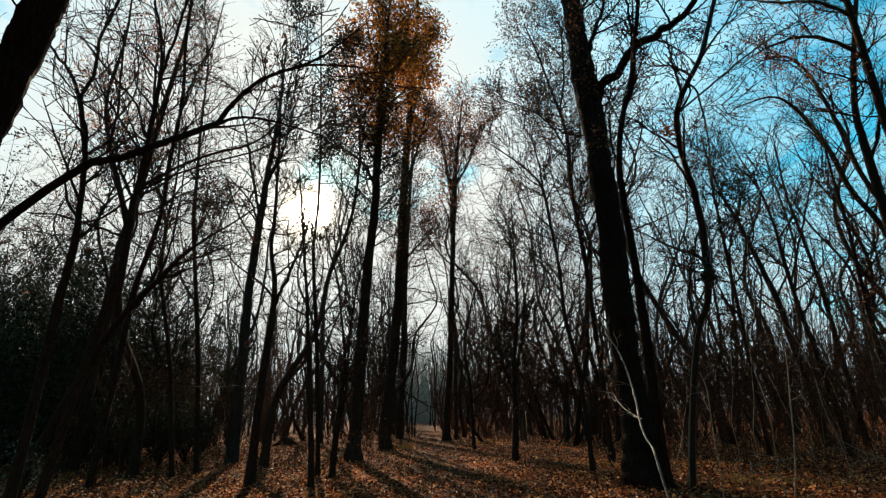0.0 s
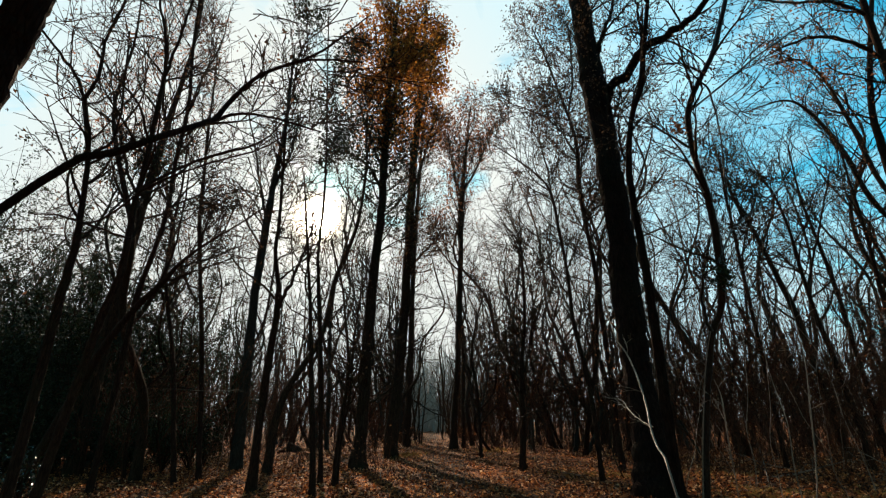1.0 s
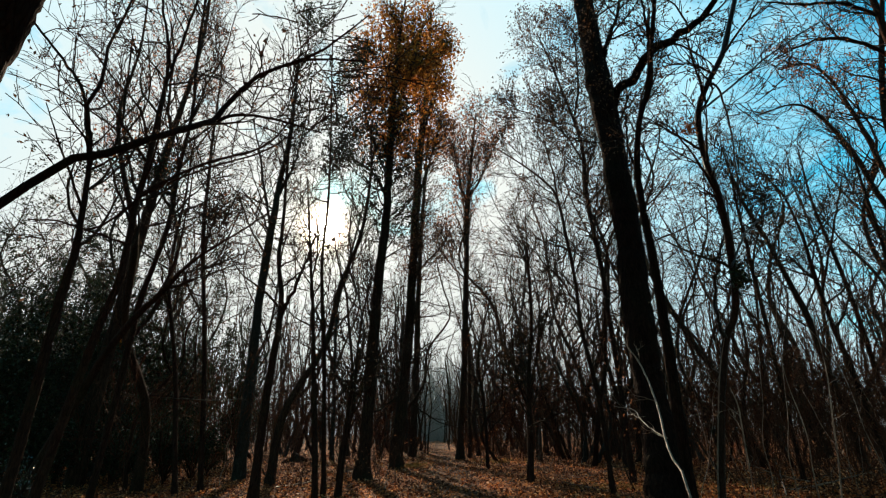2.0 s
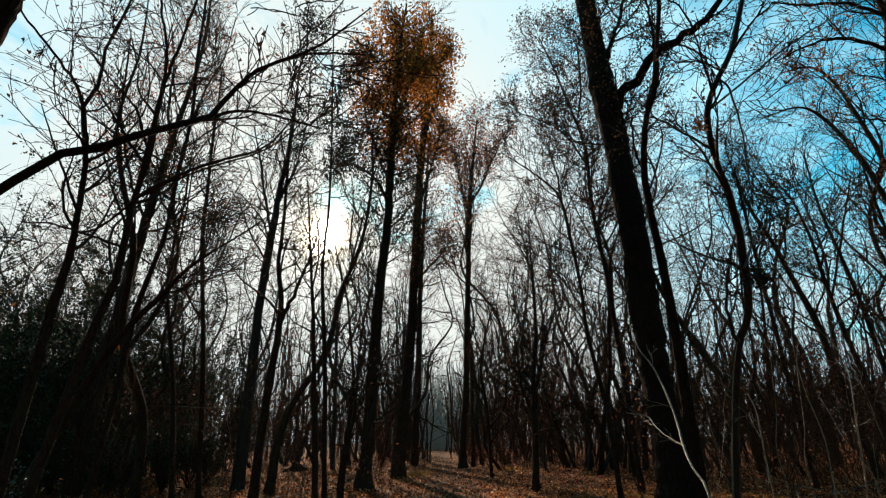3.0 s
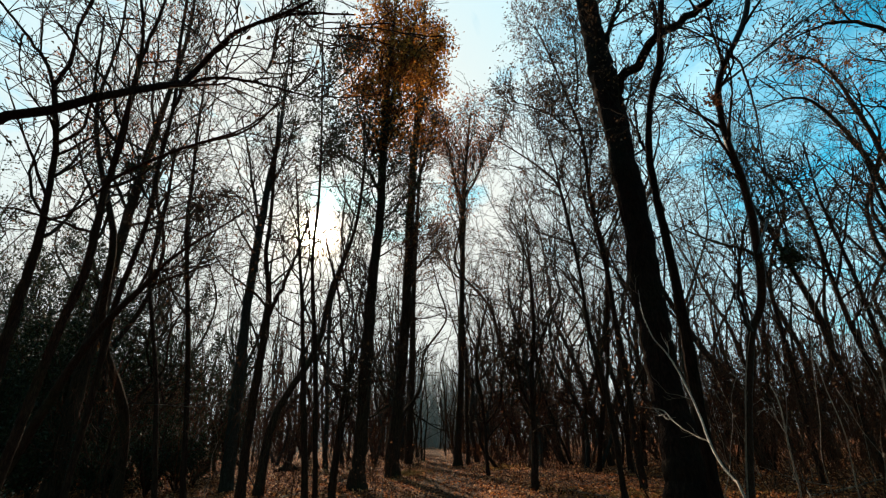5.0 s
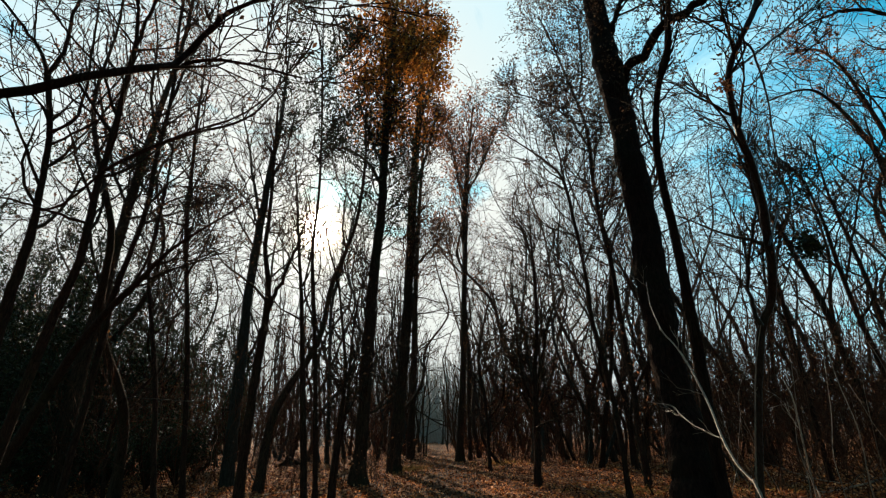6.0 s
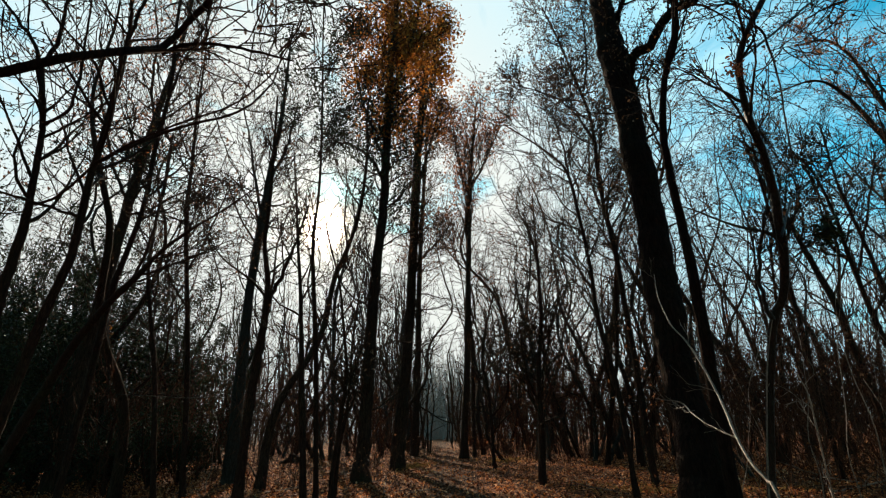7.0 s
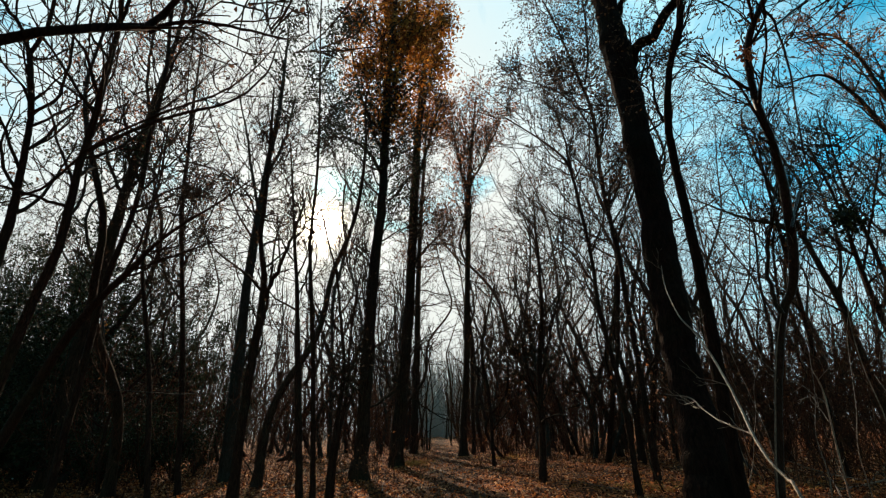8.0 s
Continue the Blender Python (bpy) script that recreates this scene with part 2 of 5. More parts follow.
def leaves_mesh(name, places, size, mat, rng, flat=False, slim=0.55, spread=0.35):
    """Folded leaves, one at each place, turned at random (flat: lying down)."""
    count = len(places)
    along = rng.normal(size=(count, 3))
    if flat:
        along[:, 2] *= 0.4
    along /= np.linalg.norm(along, axis=1, keepdims=True)
    side = np.cross(along, rng.normal(size=(count, 3)) * (0.55 if flat else 1.0) + (np.array([0, 0, 1.0]) if flat else 0))
    side /= np.linalg.norm(side, axis=1, keepdims=True) + 1e-9
    up = np.cross(side, along)
    s = (size * rng.uniform(1 - spread, 1 + spread, count))[:, None]
    fold = rng.uniform(0.05, 0.45, count)[:, None] * s
    stem, tip = places - along * s * 0.5, places + along * s * 0.5 - up * fold * 0.3
    a = places + side * s * slim * 0.5 + up * fold
    b = places - side * s * slim * 0.5 + up * fold
    points = np.stack([stem, a, tip, b], axis=1).reshape(-1, 3)
    number = np.arange(count)[:, None] * 4
    loops = np.concatenate([number + [0, 1, 2], number + [0, 2, 3]], axis=1)
    return raw_mesh(name, points, loops, np.full(count * 2, 3), mat, smooth=False)


def spline(stations, steps):
    """A smooth line through stations (x, y, z, radius), as steps points and radii."""
    s = np.array(stations, float)
    s = np.vstack([2 * s[0] - s[1], s, 2 * s[-1] - s[-2]])
    spans = len(s) - 3
    t = np.linspace(0, spans - 1e-6, steps)
    i = t.astype(int)
    u = (t - i)[:, None]
    p0, p1, p2, p3 = s[i], s[i + 1], s[i + 2], s[i + 3]
    line = 0.5 * (2 * p1 + (p2 - p0) * u + (2 * p0 - 5 * p1 + 4 * p2 - p3) * u ** 2 + (3 * p1 - p0 - 3 * p2 + p3) * u ** 3)
    return line[:, :3], np.maximum(line[:, 3], 0.003)


def grow(points, radii, each, start, stop, length, angle, rise, wiggle, stations, rng, thin=0.55, least=0.0035):
    """Side shoots: `each` on every strand between two shares of its length, set off at an angle and bending upwards by rise."""
    count, k = radii.shape
    n = count * each
    parent = np.repeat(np.arange(count), each)
    at = start + (stop - start) * ((np.tile(np.arange(each), count) + rng.uniform(0, 1, n)) / each)
    f = at * (k - 1)
    i = np.minimum(f.astype(int), k - 2)
    u = (f - i)[:, None]
    origin = points[parent, i] * (1 - u) + points[parent, i + 1] * u
    girth = radii[parent, i] * (1 - u[:, 0]) + radii[parent, i + 1] * u[:, 0]
    tangent = points[parent, i + 1] - points[parent, i]
    tangent /= np.linalg.norm(tangent, axis=1, keepdims=True) + 1e-9
    off = np.cross(tangent, rng.normal(size=(n, 3)))
    off /= np.linalg.norm(off, axis=1, keepdims=True) + 1e-9
    turn = np.radians(angle * rng.uniform(0.65, 1.3, n))[:, None]
    heading = tangent * np.cos(turn) + off * np.sin(turn)
    reach = length * rng.uniform(0.55, 1.25, n) * (1.15 - 0.6 * at)
    out = np.empty((n, stations, 3))
    out[:, 0] = origin
    for j in range(1, stations):
        heading = heading + rng.normal(size=(n, 3)) * wiggle + np.array([0, 0, rise])
        heading /= np.linalg.norm(heading, axis=1, keepdims=True)
        out[:, j] = out[:, j - 1] + heading * (reach / (stations - 1))[:, None]
    first = np.maximum(np.minimum(girth * thin, 0.012 + reach * 0.012), least)
    taper = np.linspace(1.0, 0.3, stations)
    return out, np.maximum(first[:, None] * taper, least * 0.8)


def part(name, mesh, parent, label=""):
    ob = new(name, mesh)
    ob.parent = parent
    return tagged(ob, label)


def tree(name, label, trunk, limbs=(), seed=1, mat=BARK_SLIM, crown=(12, 6, 5), reach=(2.2, 0.9, 0.45), start=0.35,
         leafy=200, leaf_mat=LEAF_DRY, leaf_size=0.07, sides=10, steps=44, flare=0.25, ridge=0.02, spread=52, rise=0.06,
         leaf_low=0.0, leaf_high=99.0, leaf_spread=0.12, group="woodland trees", category="tree", twig_mat=TWIG, fine=(0.0105, 0.0082),
         oval=None, second=None):
    """A tree: a bent trunk, its main limbs, a crown of shoots and twigs, and the leaves that still hang on it."""
    rng = np.random.default_rng(seed)
    foot = np.array([trunk[0][0], trunk[0][1], 0.0])
    top = new(name)
    top.location = foot
    tagged(top, label, category, group)
    line, girth = spline(trunk, steps)
    line = line - foot
    low = np.clip(1 - line[:, 2] / 0.9, 0, 1)
    girth = girth * (1 + flare * low ** 2)
    girth *= 1 + np.convolve(rng.normal(size=steps + 6), np.ones(7) / 7, "valid") * 0.11
    line[1:-1] += rng.normal(size=(steps - 2, 3)) * (girth[1:-1, None] * 0.06)
    part("trunk", strands("trunk", [(line[None], girth[None], sides)], mat, ridge), top)
    bearers = [(line, girth, start, None)]
    for stations in limbs:
        p, r = spline(stations, 18)
        p = p - foot
        p[2:-1] += rng.normal(size=(15, 3)) * r[2:-1, None] * 0.4
        limb = part("limb", strands("limb", [(p[None], r[None], max(6, sides - 4))], mat, ridge * 0.6), top)
        bearers.append((p, r, 0.25, limb))
    sets, tips = [], []
    for number, (p, r, begin, limb) in enumerate(bearers):
        total = np.linalg.norm(np.diff(p, axis=0), axis=1).sum()
        n1 = max(3, int(crown[0] * (1.0 if number == 0 else (0.2 + 0.05 * total) * (0.4 if oval else 1.0))))
        a = grow(p[None], r[None], n1, begin, 0.99, reach[0] if number == 0 else reach[0] * 0.6, spread, rise, 0.14, 10, rng)
        b = grow(*a, crown[1], 0.2, 1.0, reach[1] * 1.15, 42, rise * 0.8, 0.15, 6, rng, least=fine[0])
        c = grow(*b, max(2, crown[2] - 2), 0.15, 1.0, reach[2] * 1.45, 38, rise * 0.5, 0.17, 4, rng, least=fine[1])
        if limb:
            tagged(part("spray", strands("spray", [(*a, 5), (*b, 3), (*c, 3)], twig_mat), limb), kind="stuff")
        else:
            sets += [(*a, 5), (*b, 3), (*c, 3)]
        tips += [c[0][:, 1:].reshape(-1, 3), b[0][:, 2:].reshape(-1, 3)]
    tagged(part("crown", strands("crown", sets, twig_mat), top, "fine bare twigs"), kind="stuff")
    if leafy:
        tips = np.concatenate(tips)
        every = tips
        tips = tips[(tips[:, 2] > leaf_low) & (tips[:, 2] < leaf_high)]
        weight = np.ones(len(tips))
        if oval:
            # an egg-shaped crown with an uneven rim, leaves massed on some twigs and missing from others
            (ox, oy, oz), (wide, tall) = oval
            q = tips + foot - np.array([ox, oy, oz])
            out = np.sqrt((q[:, 0] ** 2 + q[:, 1] ** 2) / wide ** 2 + (q[:, 2] / tall) ** 2)
            tips = tips[out < rng.normal(0.95, 0.13, len(tips))]
            lump = np.sin(2.9 * tips[:, 0] + 1.3 * tips[:, 2]) + np.sin(2.4 * tips[:, 1] - 1.9 * tips[:, 2] + 1.0)
            weight = rng.uniform(0.05, 1.0, len(tips)) ** 1.5 * np.clip(0.9 + 0.4 * lump, 0.15, 2.0)
        pick = tips[rng.choice(len(tips), leafy, p=weight / weight.sum())] + rng.normal(size=(leafy, 3)) * leaf_spread
        tagged(part("foliage", leaves_mesh("foliage", pick, leaf_size, leaf_mat, rng), top, "withered leaves" if leaf_mat is LEAF_DRY else ""), kind="stuff")
        if second:
            count, mat_too, bottom, ceiling_z = second
            some = every[(every[:, 2] > bottom) & (every[:, 2] < ceiling_z)]
            pick = some[rng.integers(0, len(some), count)] + rng.normal(size=(count, 3)) * 0.18
            tagged(part("lower_foliage", leaves_mesh("lower_foliage", pick, 0.105, mat_too, rng), top, "small leaves on the lower boughs"), kind="stuff")
    return top


# ---- ground ----
def ground():
    def spaced(low, high, near, n):
        u = np.linspace(-1, 1, n)
        v = np.sign(u) * (0.06 * np.abs(u) + 0.94 * np.abs(u) ** 3.2)
        return np.where(v < 0, near - v * (low - near), near + v * (high - near))
    xs, ys = spaced(-900, 900, 0.0, 181), spaced(-900, 1400, 17.0, 201)
    x, y = np.meshgrid(xs, ys)
    points = np.stack([x, y, ground_z(x, y)], axis=-1).reshape(-1, 3)
    number = np.arange(len(points)).reshape(x.shape)
    quads = np.stack([number[:-1, :-1], number[:-1, 1:], number[1:, 1:], number[1:, :-1]], axis=-1).reshape(-1, 4)
    ob = new("ground", raw_mesh("ground", points, quads, np.full(len(quads), 4), FLOOR))
    tagged(ob, "forest floor covered with orange-brown fallen leaves", "ground", kind="structure")


def footpath():
    rng = np.random.default_rng(5)
    ys = np.concatenate([np.arange(-20, 60, 0.3), np.arange(60, 160, 1.5)])
    across = np.linspace(-1, 1, 9)
    middle = np.array([path_x(v) for v in ys])
    half_l = 0.95 + 0.18 * np.sin(ys * 1.1) + rng.normal(size=len(ys)) * 0.09
    half_r = 0.95 + 0.16 * np.sin(ys * 0.83 + 2) + rng.normal(size=len(ys)) * 0.09
    x = middle[:, None] + np.where(across < 0, across * half_l[:, None], across * half_r[:, None])
    y = np.repeat(ys[:, None], 9, axis=1)
    z = ground_z(x, y) + 0.012 * (1 - np.abs(across) ** 3) - 0.004
    points = np.stack([x, y, z], axis=-1).reshape(-1, 3)
    number = np.arange(len(points)).reshape(x.shape)
    quads = np.stack([number[:-1, :-1], number[:-1, 1:], number[1:, 1:], number[1:, :-1]], axis=-1).reshape(-1, 4)
    ob = new("path", raw_mesh("path", points, quads, np.full(len(quads), 4), TRODDEN))
    tagged(ob, "trodden earth footpath strewn with leaves", "path", kind="structure")


def fallen_leaves(count=90000):
    rng = np.random.default_rng(8)
    y = 9.0 * (52.0 / 9.0) ** rng.uniform(0, 1, count)
    x = (rng.uniform(-1, 1, count)) * (y * 0.98) - 0.12 * y + 0.5
    off = np.abs(x - (-1.0 - 0.14 * (y - 12.6)))
    keep = (off > 0.9) | (rng.uniform(0, 1, count) < 0.8)
    x, y = x[keep], y[keep]
    places = np.stack([x, y, ground_z(x, y) + rng.uniform(0.015, 0.06, len(x))], axis=1)
    ob = new("fallen_leaves", leaves_mesh("fallen_leaves", places, 0.07, LEAF_FALLEN, rng, flat=True, slim=0.7))
    tagged(ob, "loose dry orange and brown leaves lying on the forest floor", "fallen leaves", kind="stuff")


ground()
footpath()
fallen_leaves()


# ---- the trees along the path ----
tree("tree", "massive dark leaning trunk with deeply furrowed bark",
    [(2.62, 13.18, -0.12, 0.400), (2.66, 13.35, 0.66, 0.347), (2.73, 13.70, 1.76, 0.321), (2.82, 14.05, 3.01, 0.323), (2.93, 14.40, 4.44, 0.319), (3.09, 14.75, 6.05, 0.330), (3.15, 15.10, 7.90, 0.317), (3.21, 15.28, 8.91, 0.322), (3.23, 15.57, 10.79, 0.349), (3.21, 15.80, 12.37, 0.323), (3.25, 16.05, 14.22, 0.310), (3.26, 16.29, 16.25, 0.280), (3.23, 16.78, 20.93, 0.208), (3.37, 17.20, 25.67, 0.114)],
    [[(3.41, 15.80, 10.52, 0.167), (3.77, 15.44, 10.95, 0.144), (4.22, 15.12, 11.31, 0.128), (4.67, 14.71, 11.75, 0.119), (5.20, 14.53, 11.89, 0.105), (5.65, 14.32, 12.07, 0.091), (6.11, 13.91, 12.43, 0.076), (6.62, 13.20, 13.02, 0.043)],
    [(3.32, 15.80, 11.91, 0.086), (3.75, 15.80, 13.22, 0.066), (4.14, 15.80, 14.12, 0.052), (4.51, 15.80, 15.55, 0.038)]],
    seed=11, mat=BARK_BIG, sides=28, steps=110, ridge=0.026, flare=0.35, start=0.45, crown=(18, 8, 5), reach=(3.2, 1.2, 0.5), leafy=4200, leaf_size=0.08)
tree("tree", "dark sinuous stem growing beside the massive trunk",
    [(2.89, 12.87, -0.12, 0.118), (2.89, 12.80, 1.10, 0.102), (2.89, 12.71, 2.26, 0.099), (2.89, 12.64, 3.26, 0.095), (2.88, 12.56, 4.32, 0.084), (2.84, 12.51, 5.19, 0.079), (2.81, 12.44, 6.24, 0.066), (2.89, 12.39, 7.05, 0.060), (3.08, 12.35, 7.89, 0.061), (3.36, 12.30, 8.60, 0.061), (3.53, 12.26, 9.50, 0.055), (3.83, 12.18, 10.93, 0.045), (4.18, 12.10, 12.63, 0.030)],
    [[(3.66, 12.70, 9.53, 0.037), (3.74, 12.70, 10.74, 0.030), (3.79, 12.70, 12.03, 0.022)],
    [(3.02, 12.90, 6.74, 0.031), (2.88, 12.90, 7.42, 0.024), (2.94, 12.90, 8.28, 0.021)]],
    seed=12, mat=BARK_BIG, sides=14, steps=70, ridge=0.03, start=0.58, crown=(9, 6, 4), reach=(1.8, 0.8, 0.4), leafy=350)
tree("tree", "tall oak beside the path, crown full of rust-brown leaves",
    [(-5.11, 20.40, -0.12, 0.255), (-5.08, 20.40, 0.70, 0.221), (-5.01, 20.40, 1.82, 0.203), (-4.96, 20.40, 3.40, 0.198), (-4.86, 20.40, 5.51, 0.187), (-4.69, 20.40, 7.78, 0.175), (-4.53, 20.40, 9.72, 0.168), (-4.47, 20.40, 11.80, 0.160), (-4.41, 20.40, 14.03, 0.138), (-4.29, 20.40, 16.72, 0.108), (-4.11, 20.40, 18.95, 0.074), (-3.85, 20.40, 21.15, 0.038)],
    [[(-4.54, 20.40, 10.49, 0.072), (-4.89, 20.40, 11.30, 0.066), (-5.52, 20.40, 12.02, 0.054), (-6.15, 20.40, 12.43, 0.041), (-6.90, 20.40, 12.49, 0.027)],
    [(-4.45, 20.60, 13.88, 0.084), (-4.01, 20.60, 15.62, 0.071), (-3.44, 20.60, 17.75, 0.059), (-3.01, 20.60, 19.87, 0.030)],
    [(-4.43, 20.20, 11.16, 0.059), (-5.00, 20.20, 12.82, 0.047), (-5.55, 20.20, 14.57, 0.042), (-5.96, 20.20, 16.72, 0.029)],
    [(-4.38, 20.40, 15.50, 0.064), (-4.83, 20.40, 17.41, 0.051), (-5.14, 20.40, 19.41, 0.030)]],
    seed=13, mat=BARK_OAK, sides=20, steps=70, flare=0.5, start=0.2, crown=(84, 7, 5), reach=(2.3, 1.0, 0.5), leafy=8600, leaf_mat=LEAF_RUST, leaf_size=0.155, leaf_spread=0.24, spread=62, oval=((-4.15, 20.4, 16.8), (2.2, 4.4)), second=(6200, LEAF_GREEN, 8.5, 14.8))
tree("tree", "straight oak behind it with rust-brown leaves up high",
    [(-5.07, 25.60, -0.12, 0.290), (-4.97, 25.60, 1.40, 0.252), (-4.80, 25.60, 3.39, 0.244), (-4.60, 25.60, 5.50, 0.229), (-4.44, 25.60, 7.74, 0.220), (-4.30, 25.60, 10.75, 0.212), (-4.18, 25.60, 13.33, 0.202), (-3.98, 25.60, 16.43, 0.166), (-3.64, 25.60, 20.16, 0.119), (-3.41, 25.60, 23.40, 0.085), (-3.32, 25.60, 26.22, 0.039)],
    [[(-4.24, 25.60, 12.34, 0.075), (-3.74, 25.60, 14.31, 0.068), (-3.26, 25.60, 16.02, 0.052), (-2.93, 25.60, 17.43, 0.035)],
    [(-3.92, 25.20, 15.82, 0.077), (-3.40, 25.20, 18.31, 0.062), (-2.92, 25.20, 20.95, 0.045), (-2.69, 25.20, 22.95, 0.028)],
    [(-4.41, 25.60, 8.33, 0.063), (-3.92, 25.60, 9.19, 0.048), (-3.19, 25.60, 9.91, 0.040), (-2.44, 25.60, 10.94, 0.024)]],
    seed=14, mat=BARK_OAK, sides=18, steps=70, flare=0.4, start=0.17, crown=(76, 7, 5), reach=(2.0, 0.9, 0.45), leafy=5600, leaf_mat=LEAF_RUST, leaf_size=0.16, leaf_spread=0.26, spread=62, oval=((-3.6, 25.6, 20.9), (1.8, 4.9)), second=(4800, LEAF_DRY, 8.0, 18.0))
tree("tree", "dark straight trunk further along the path",
    [(-6.28, 36.00, -0.12, 0.254), (-6.26, 36.00, 0.37, 0.221), (-6.08, 36.00, 3.49, 0.205), (-5.96, 36.00, 6.51, 0.199), (-5.88, 36.00, 10.54, 0.183), (-5.66, 36.00, 14.89, 0.152), (-5.37, 36.00, 19.59, 0.105), (-5.02, 36.00, 24.69, 0.069)],
    [],
    seed=15, mat=BARK_OAK, sides=12, crown=(16, 6, 5), reach=(3.0, 1.2, 0.6), leafy=300)
tree("tree", "slender tree with a fan of red-tinged branches",
    [(-2.94, 33.00, -0.12, 0.214), (-2.83, 33.00, 1.92, 0.186), (-2.62, 33.00, 4.22, 0.173), (-2.47, 33.00, 6.65, 0.169), (-2.31, 33.00, 9.58, 0.165), (-2.13, 33.00, 12.69, 0.161), (-1.98, 33.00, 16.01, 0.146), (-1.80, 33.00, 17.74, 0.109), (-1.46, 33.00, 20.44, 0.081), (-1.11, 33.00, 23.28, 0.042)],
    [[(-1.99, 33.00, 15.79, 0.088), (-2.36, 33.00, 17.56, 0.079), (-2.67, 33.00, 19.38, 0.061), (-2.86, 33.00, 21.74, 0.031)],
    [(-1.97, 33.00, 16.22, 0.078), (-1.17, 33.00, 17.69, 0.069), (-0.38, 33.00, 19.34, 0.050), (0.43, 33.00, 20.98, 0.030)],
    [(-2.27, 33.00, 10.72, 0.056), (-3.17, 33.00, 11.75, 0.047), (-4.02, 33.00, 13.21, 0.029)]],
    seed=16, mat=BARK_OAK, sides=14, flare=0.5, start=0.5, crown=(28, 8, 5), reach=(3.7, 1.6, 0.8), leafy=3600, leaf_mat=LEAF_RED, leaf_size=0.16, leaf_low=14.5, spread=34, rise=0.16)
tree("tree", "thinner stem standing close beside the slender tree",
    [(-2.41, 34.00, -0.12, 0.133), (-2.39, 34.00, 2.59, 0.116), (-2.30, 34.00, 5.36, 0.109), (-2.35, 34.00, 8.30, 0.092), (-2.34, 34.00, 10.63, 0.063), (-2.04, 34.00, 12.63, 0.032)],
    [],
    seed=17, mat=BARK_OAK, crown=(14, 6, 4), reach=(1.8, 0.9, 0.5), leafy=120)
tree("tree", "thin crooked tree with an S-shaped dark stem",
    [(3.26, 12.70, -0.12, 0.061), (3.41, 12.50, 1.09, 0.053), (3.56, 12.30, 2.10, 0.054), (3.71, 12.10, 2.91, 0.063), (3.85, 11.95, 3.25, 0.061), (3.89, 11.75, 3.69, 0.066), (3.84, 11.45, 4.49, 0.063), (3.74, 11.20, 5.20, 0.059), (3.57, 11.00, 5.81, 0.055), (3.47, 10.80, 6.31, 0.051), (3.48, 10.65, 6.76, 0.051), (3.70, 10.55, 7.23, 0.048), (4.04, 10.50, 7.80, 0.049), (4.32, 10.45, 8.54, 0.042), (4.59, 10.40, 9.30, 0.037), (4.95, 10.30, 10.64, 0.022)],
    [[(3.66, 12.00, 2.92, 0.041), (3.59, 12.00, 3.27, 0.032), (3.68, 12.00, 3.88, 0.026), (3.93, 12.00, 4.57, 0.020), (4.18, 12.00, 5.16, 0.014)],
    [(3.58, 10.80, 6.82, 0.022), (4.53, 11.25, 7.68, 0.020), (5.82, 11.79, 8.83, 0.019), (7.13, 12.22, 9.82, 0.015), (8.22, 12.50, 10.47, 0.012)],
    [(3.68, 10.55, 7.21, 0.019), (3.85, 10.56, 7.10, 0.019), (3.92, 10.63, 6.46, 0.015), (3.89, 10.72, 5.63, 0.012), (3.84, 10.80, 4.89, 0.012)],
    [(3.71, 11.30, 4.01, 0.021), (4.52, 12.12, 4.94, 0.020), (5.65, 12.81, 5.80, 0.019), (6.96, 13.50, 6.76, 0.012)]],
    seed=18, mat=BARK_SMOOTH, sides=14, steps=80, ridge=0.03, start=0.35, crown=(12, 6, 5), reach=(1.6, 0.7, 0.35), leafy=400)
tree("tree", "dark forked tree with wide spreading limbs",
    [(-7.99, 10.40, -0.12, 0.089), (-7.93, 10.40, 2.83, 0.077), (-7.92, 10.40, 3.74, 0.075), (-7.88, 10.40, 4.63, 0.067), (-7.94, 10.40, 5.39, 0.058), (-8.05, 10.40, 6.32, 0.051), (-8.15, 10.40, 6.79, 0.049), (-8.53, 10.40, 8.01, 0.045)],
    [[(-8.52, 10.40, 7.97, 0.035), (-8.98, 10.40, 8.73, 0.034), (-9.70, 10.40, 9.58, 0.027), (-10.55, 10.40, 10.50, 0.025), (-11.49, 10.40, 11.60, 0.018)],
    [(-8.52, 10.40, 7.97, 0.038), (-8.33, 10.40, 8.50, 0.036), (-8.38, 10.40, 9.55, 0.030), (-8.19, 10.40, 10.47, 0.025), (-7.98, 10.40, 11.54, 0.018)],
    [(-7.85, 10.20, 6.48, 0.026), (-7.46, 10.20, 6.71, 0.024), (-7.41, 10.20, 7.29, 0.022), (-7.53, 10.20, 8.37, 0.019), (-7.67, 10.20, 9.47, 0.014)],
    [(-7.80, 10.40, 5.09, 0.023), (-7.45, 10.34, 5.13, 0.020), (-6.80, 10.11, 5.30, 0.020), (-6.15, 9.84, 5.49, 0.019), (-5.49, 9.65, 5.58, 0.016), (-4.67, 9.43, 5.66, 0.015), (-3.93, 9.28, 5.69, 0.013), (-3.43, 9.06, 5.76, 0.010), (-3.02, 8.81, 5.84, 0.008), (-2.71, 8.50, 5.92, 0.006)]],
    seed=19, mat=BARK_SLIM, sides=12, start=0.45, crown=(11, 4, 4), reach=(2.4, 1.1, 0.6), leafy=350)
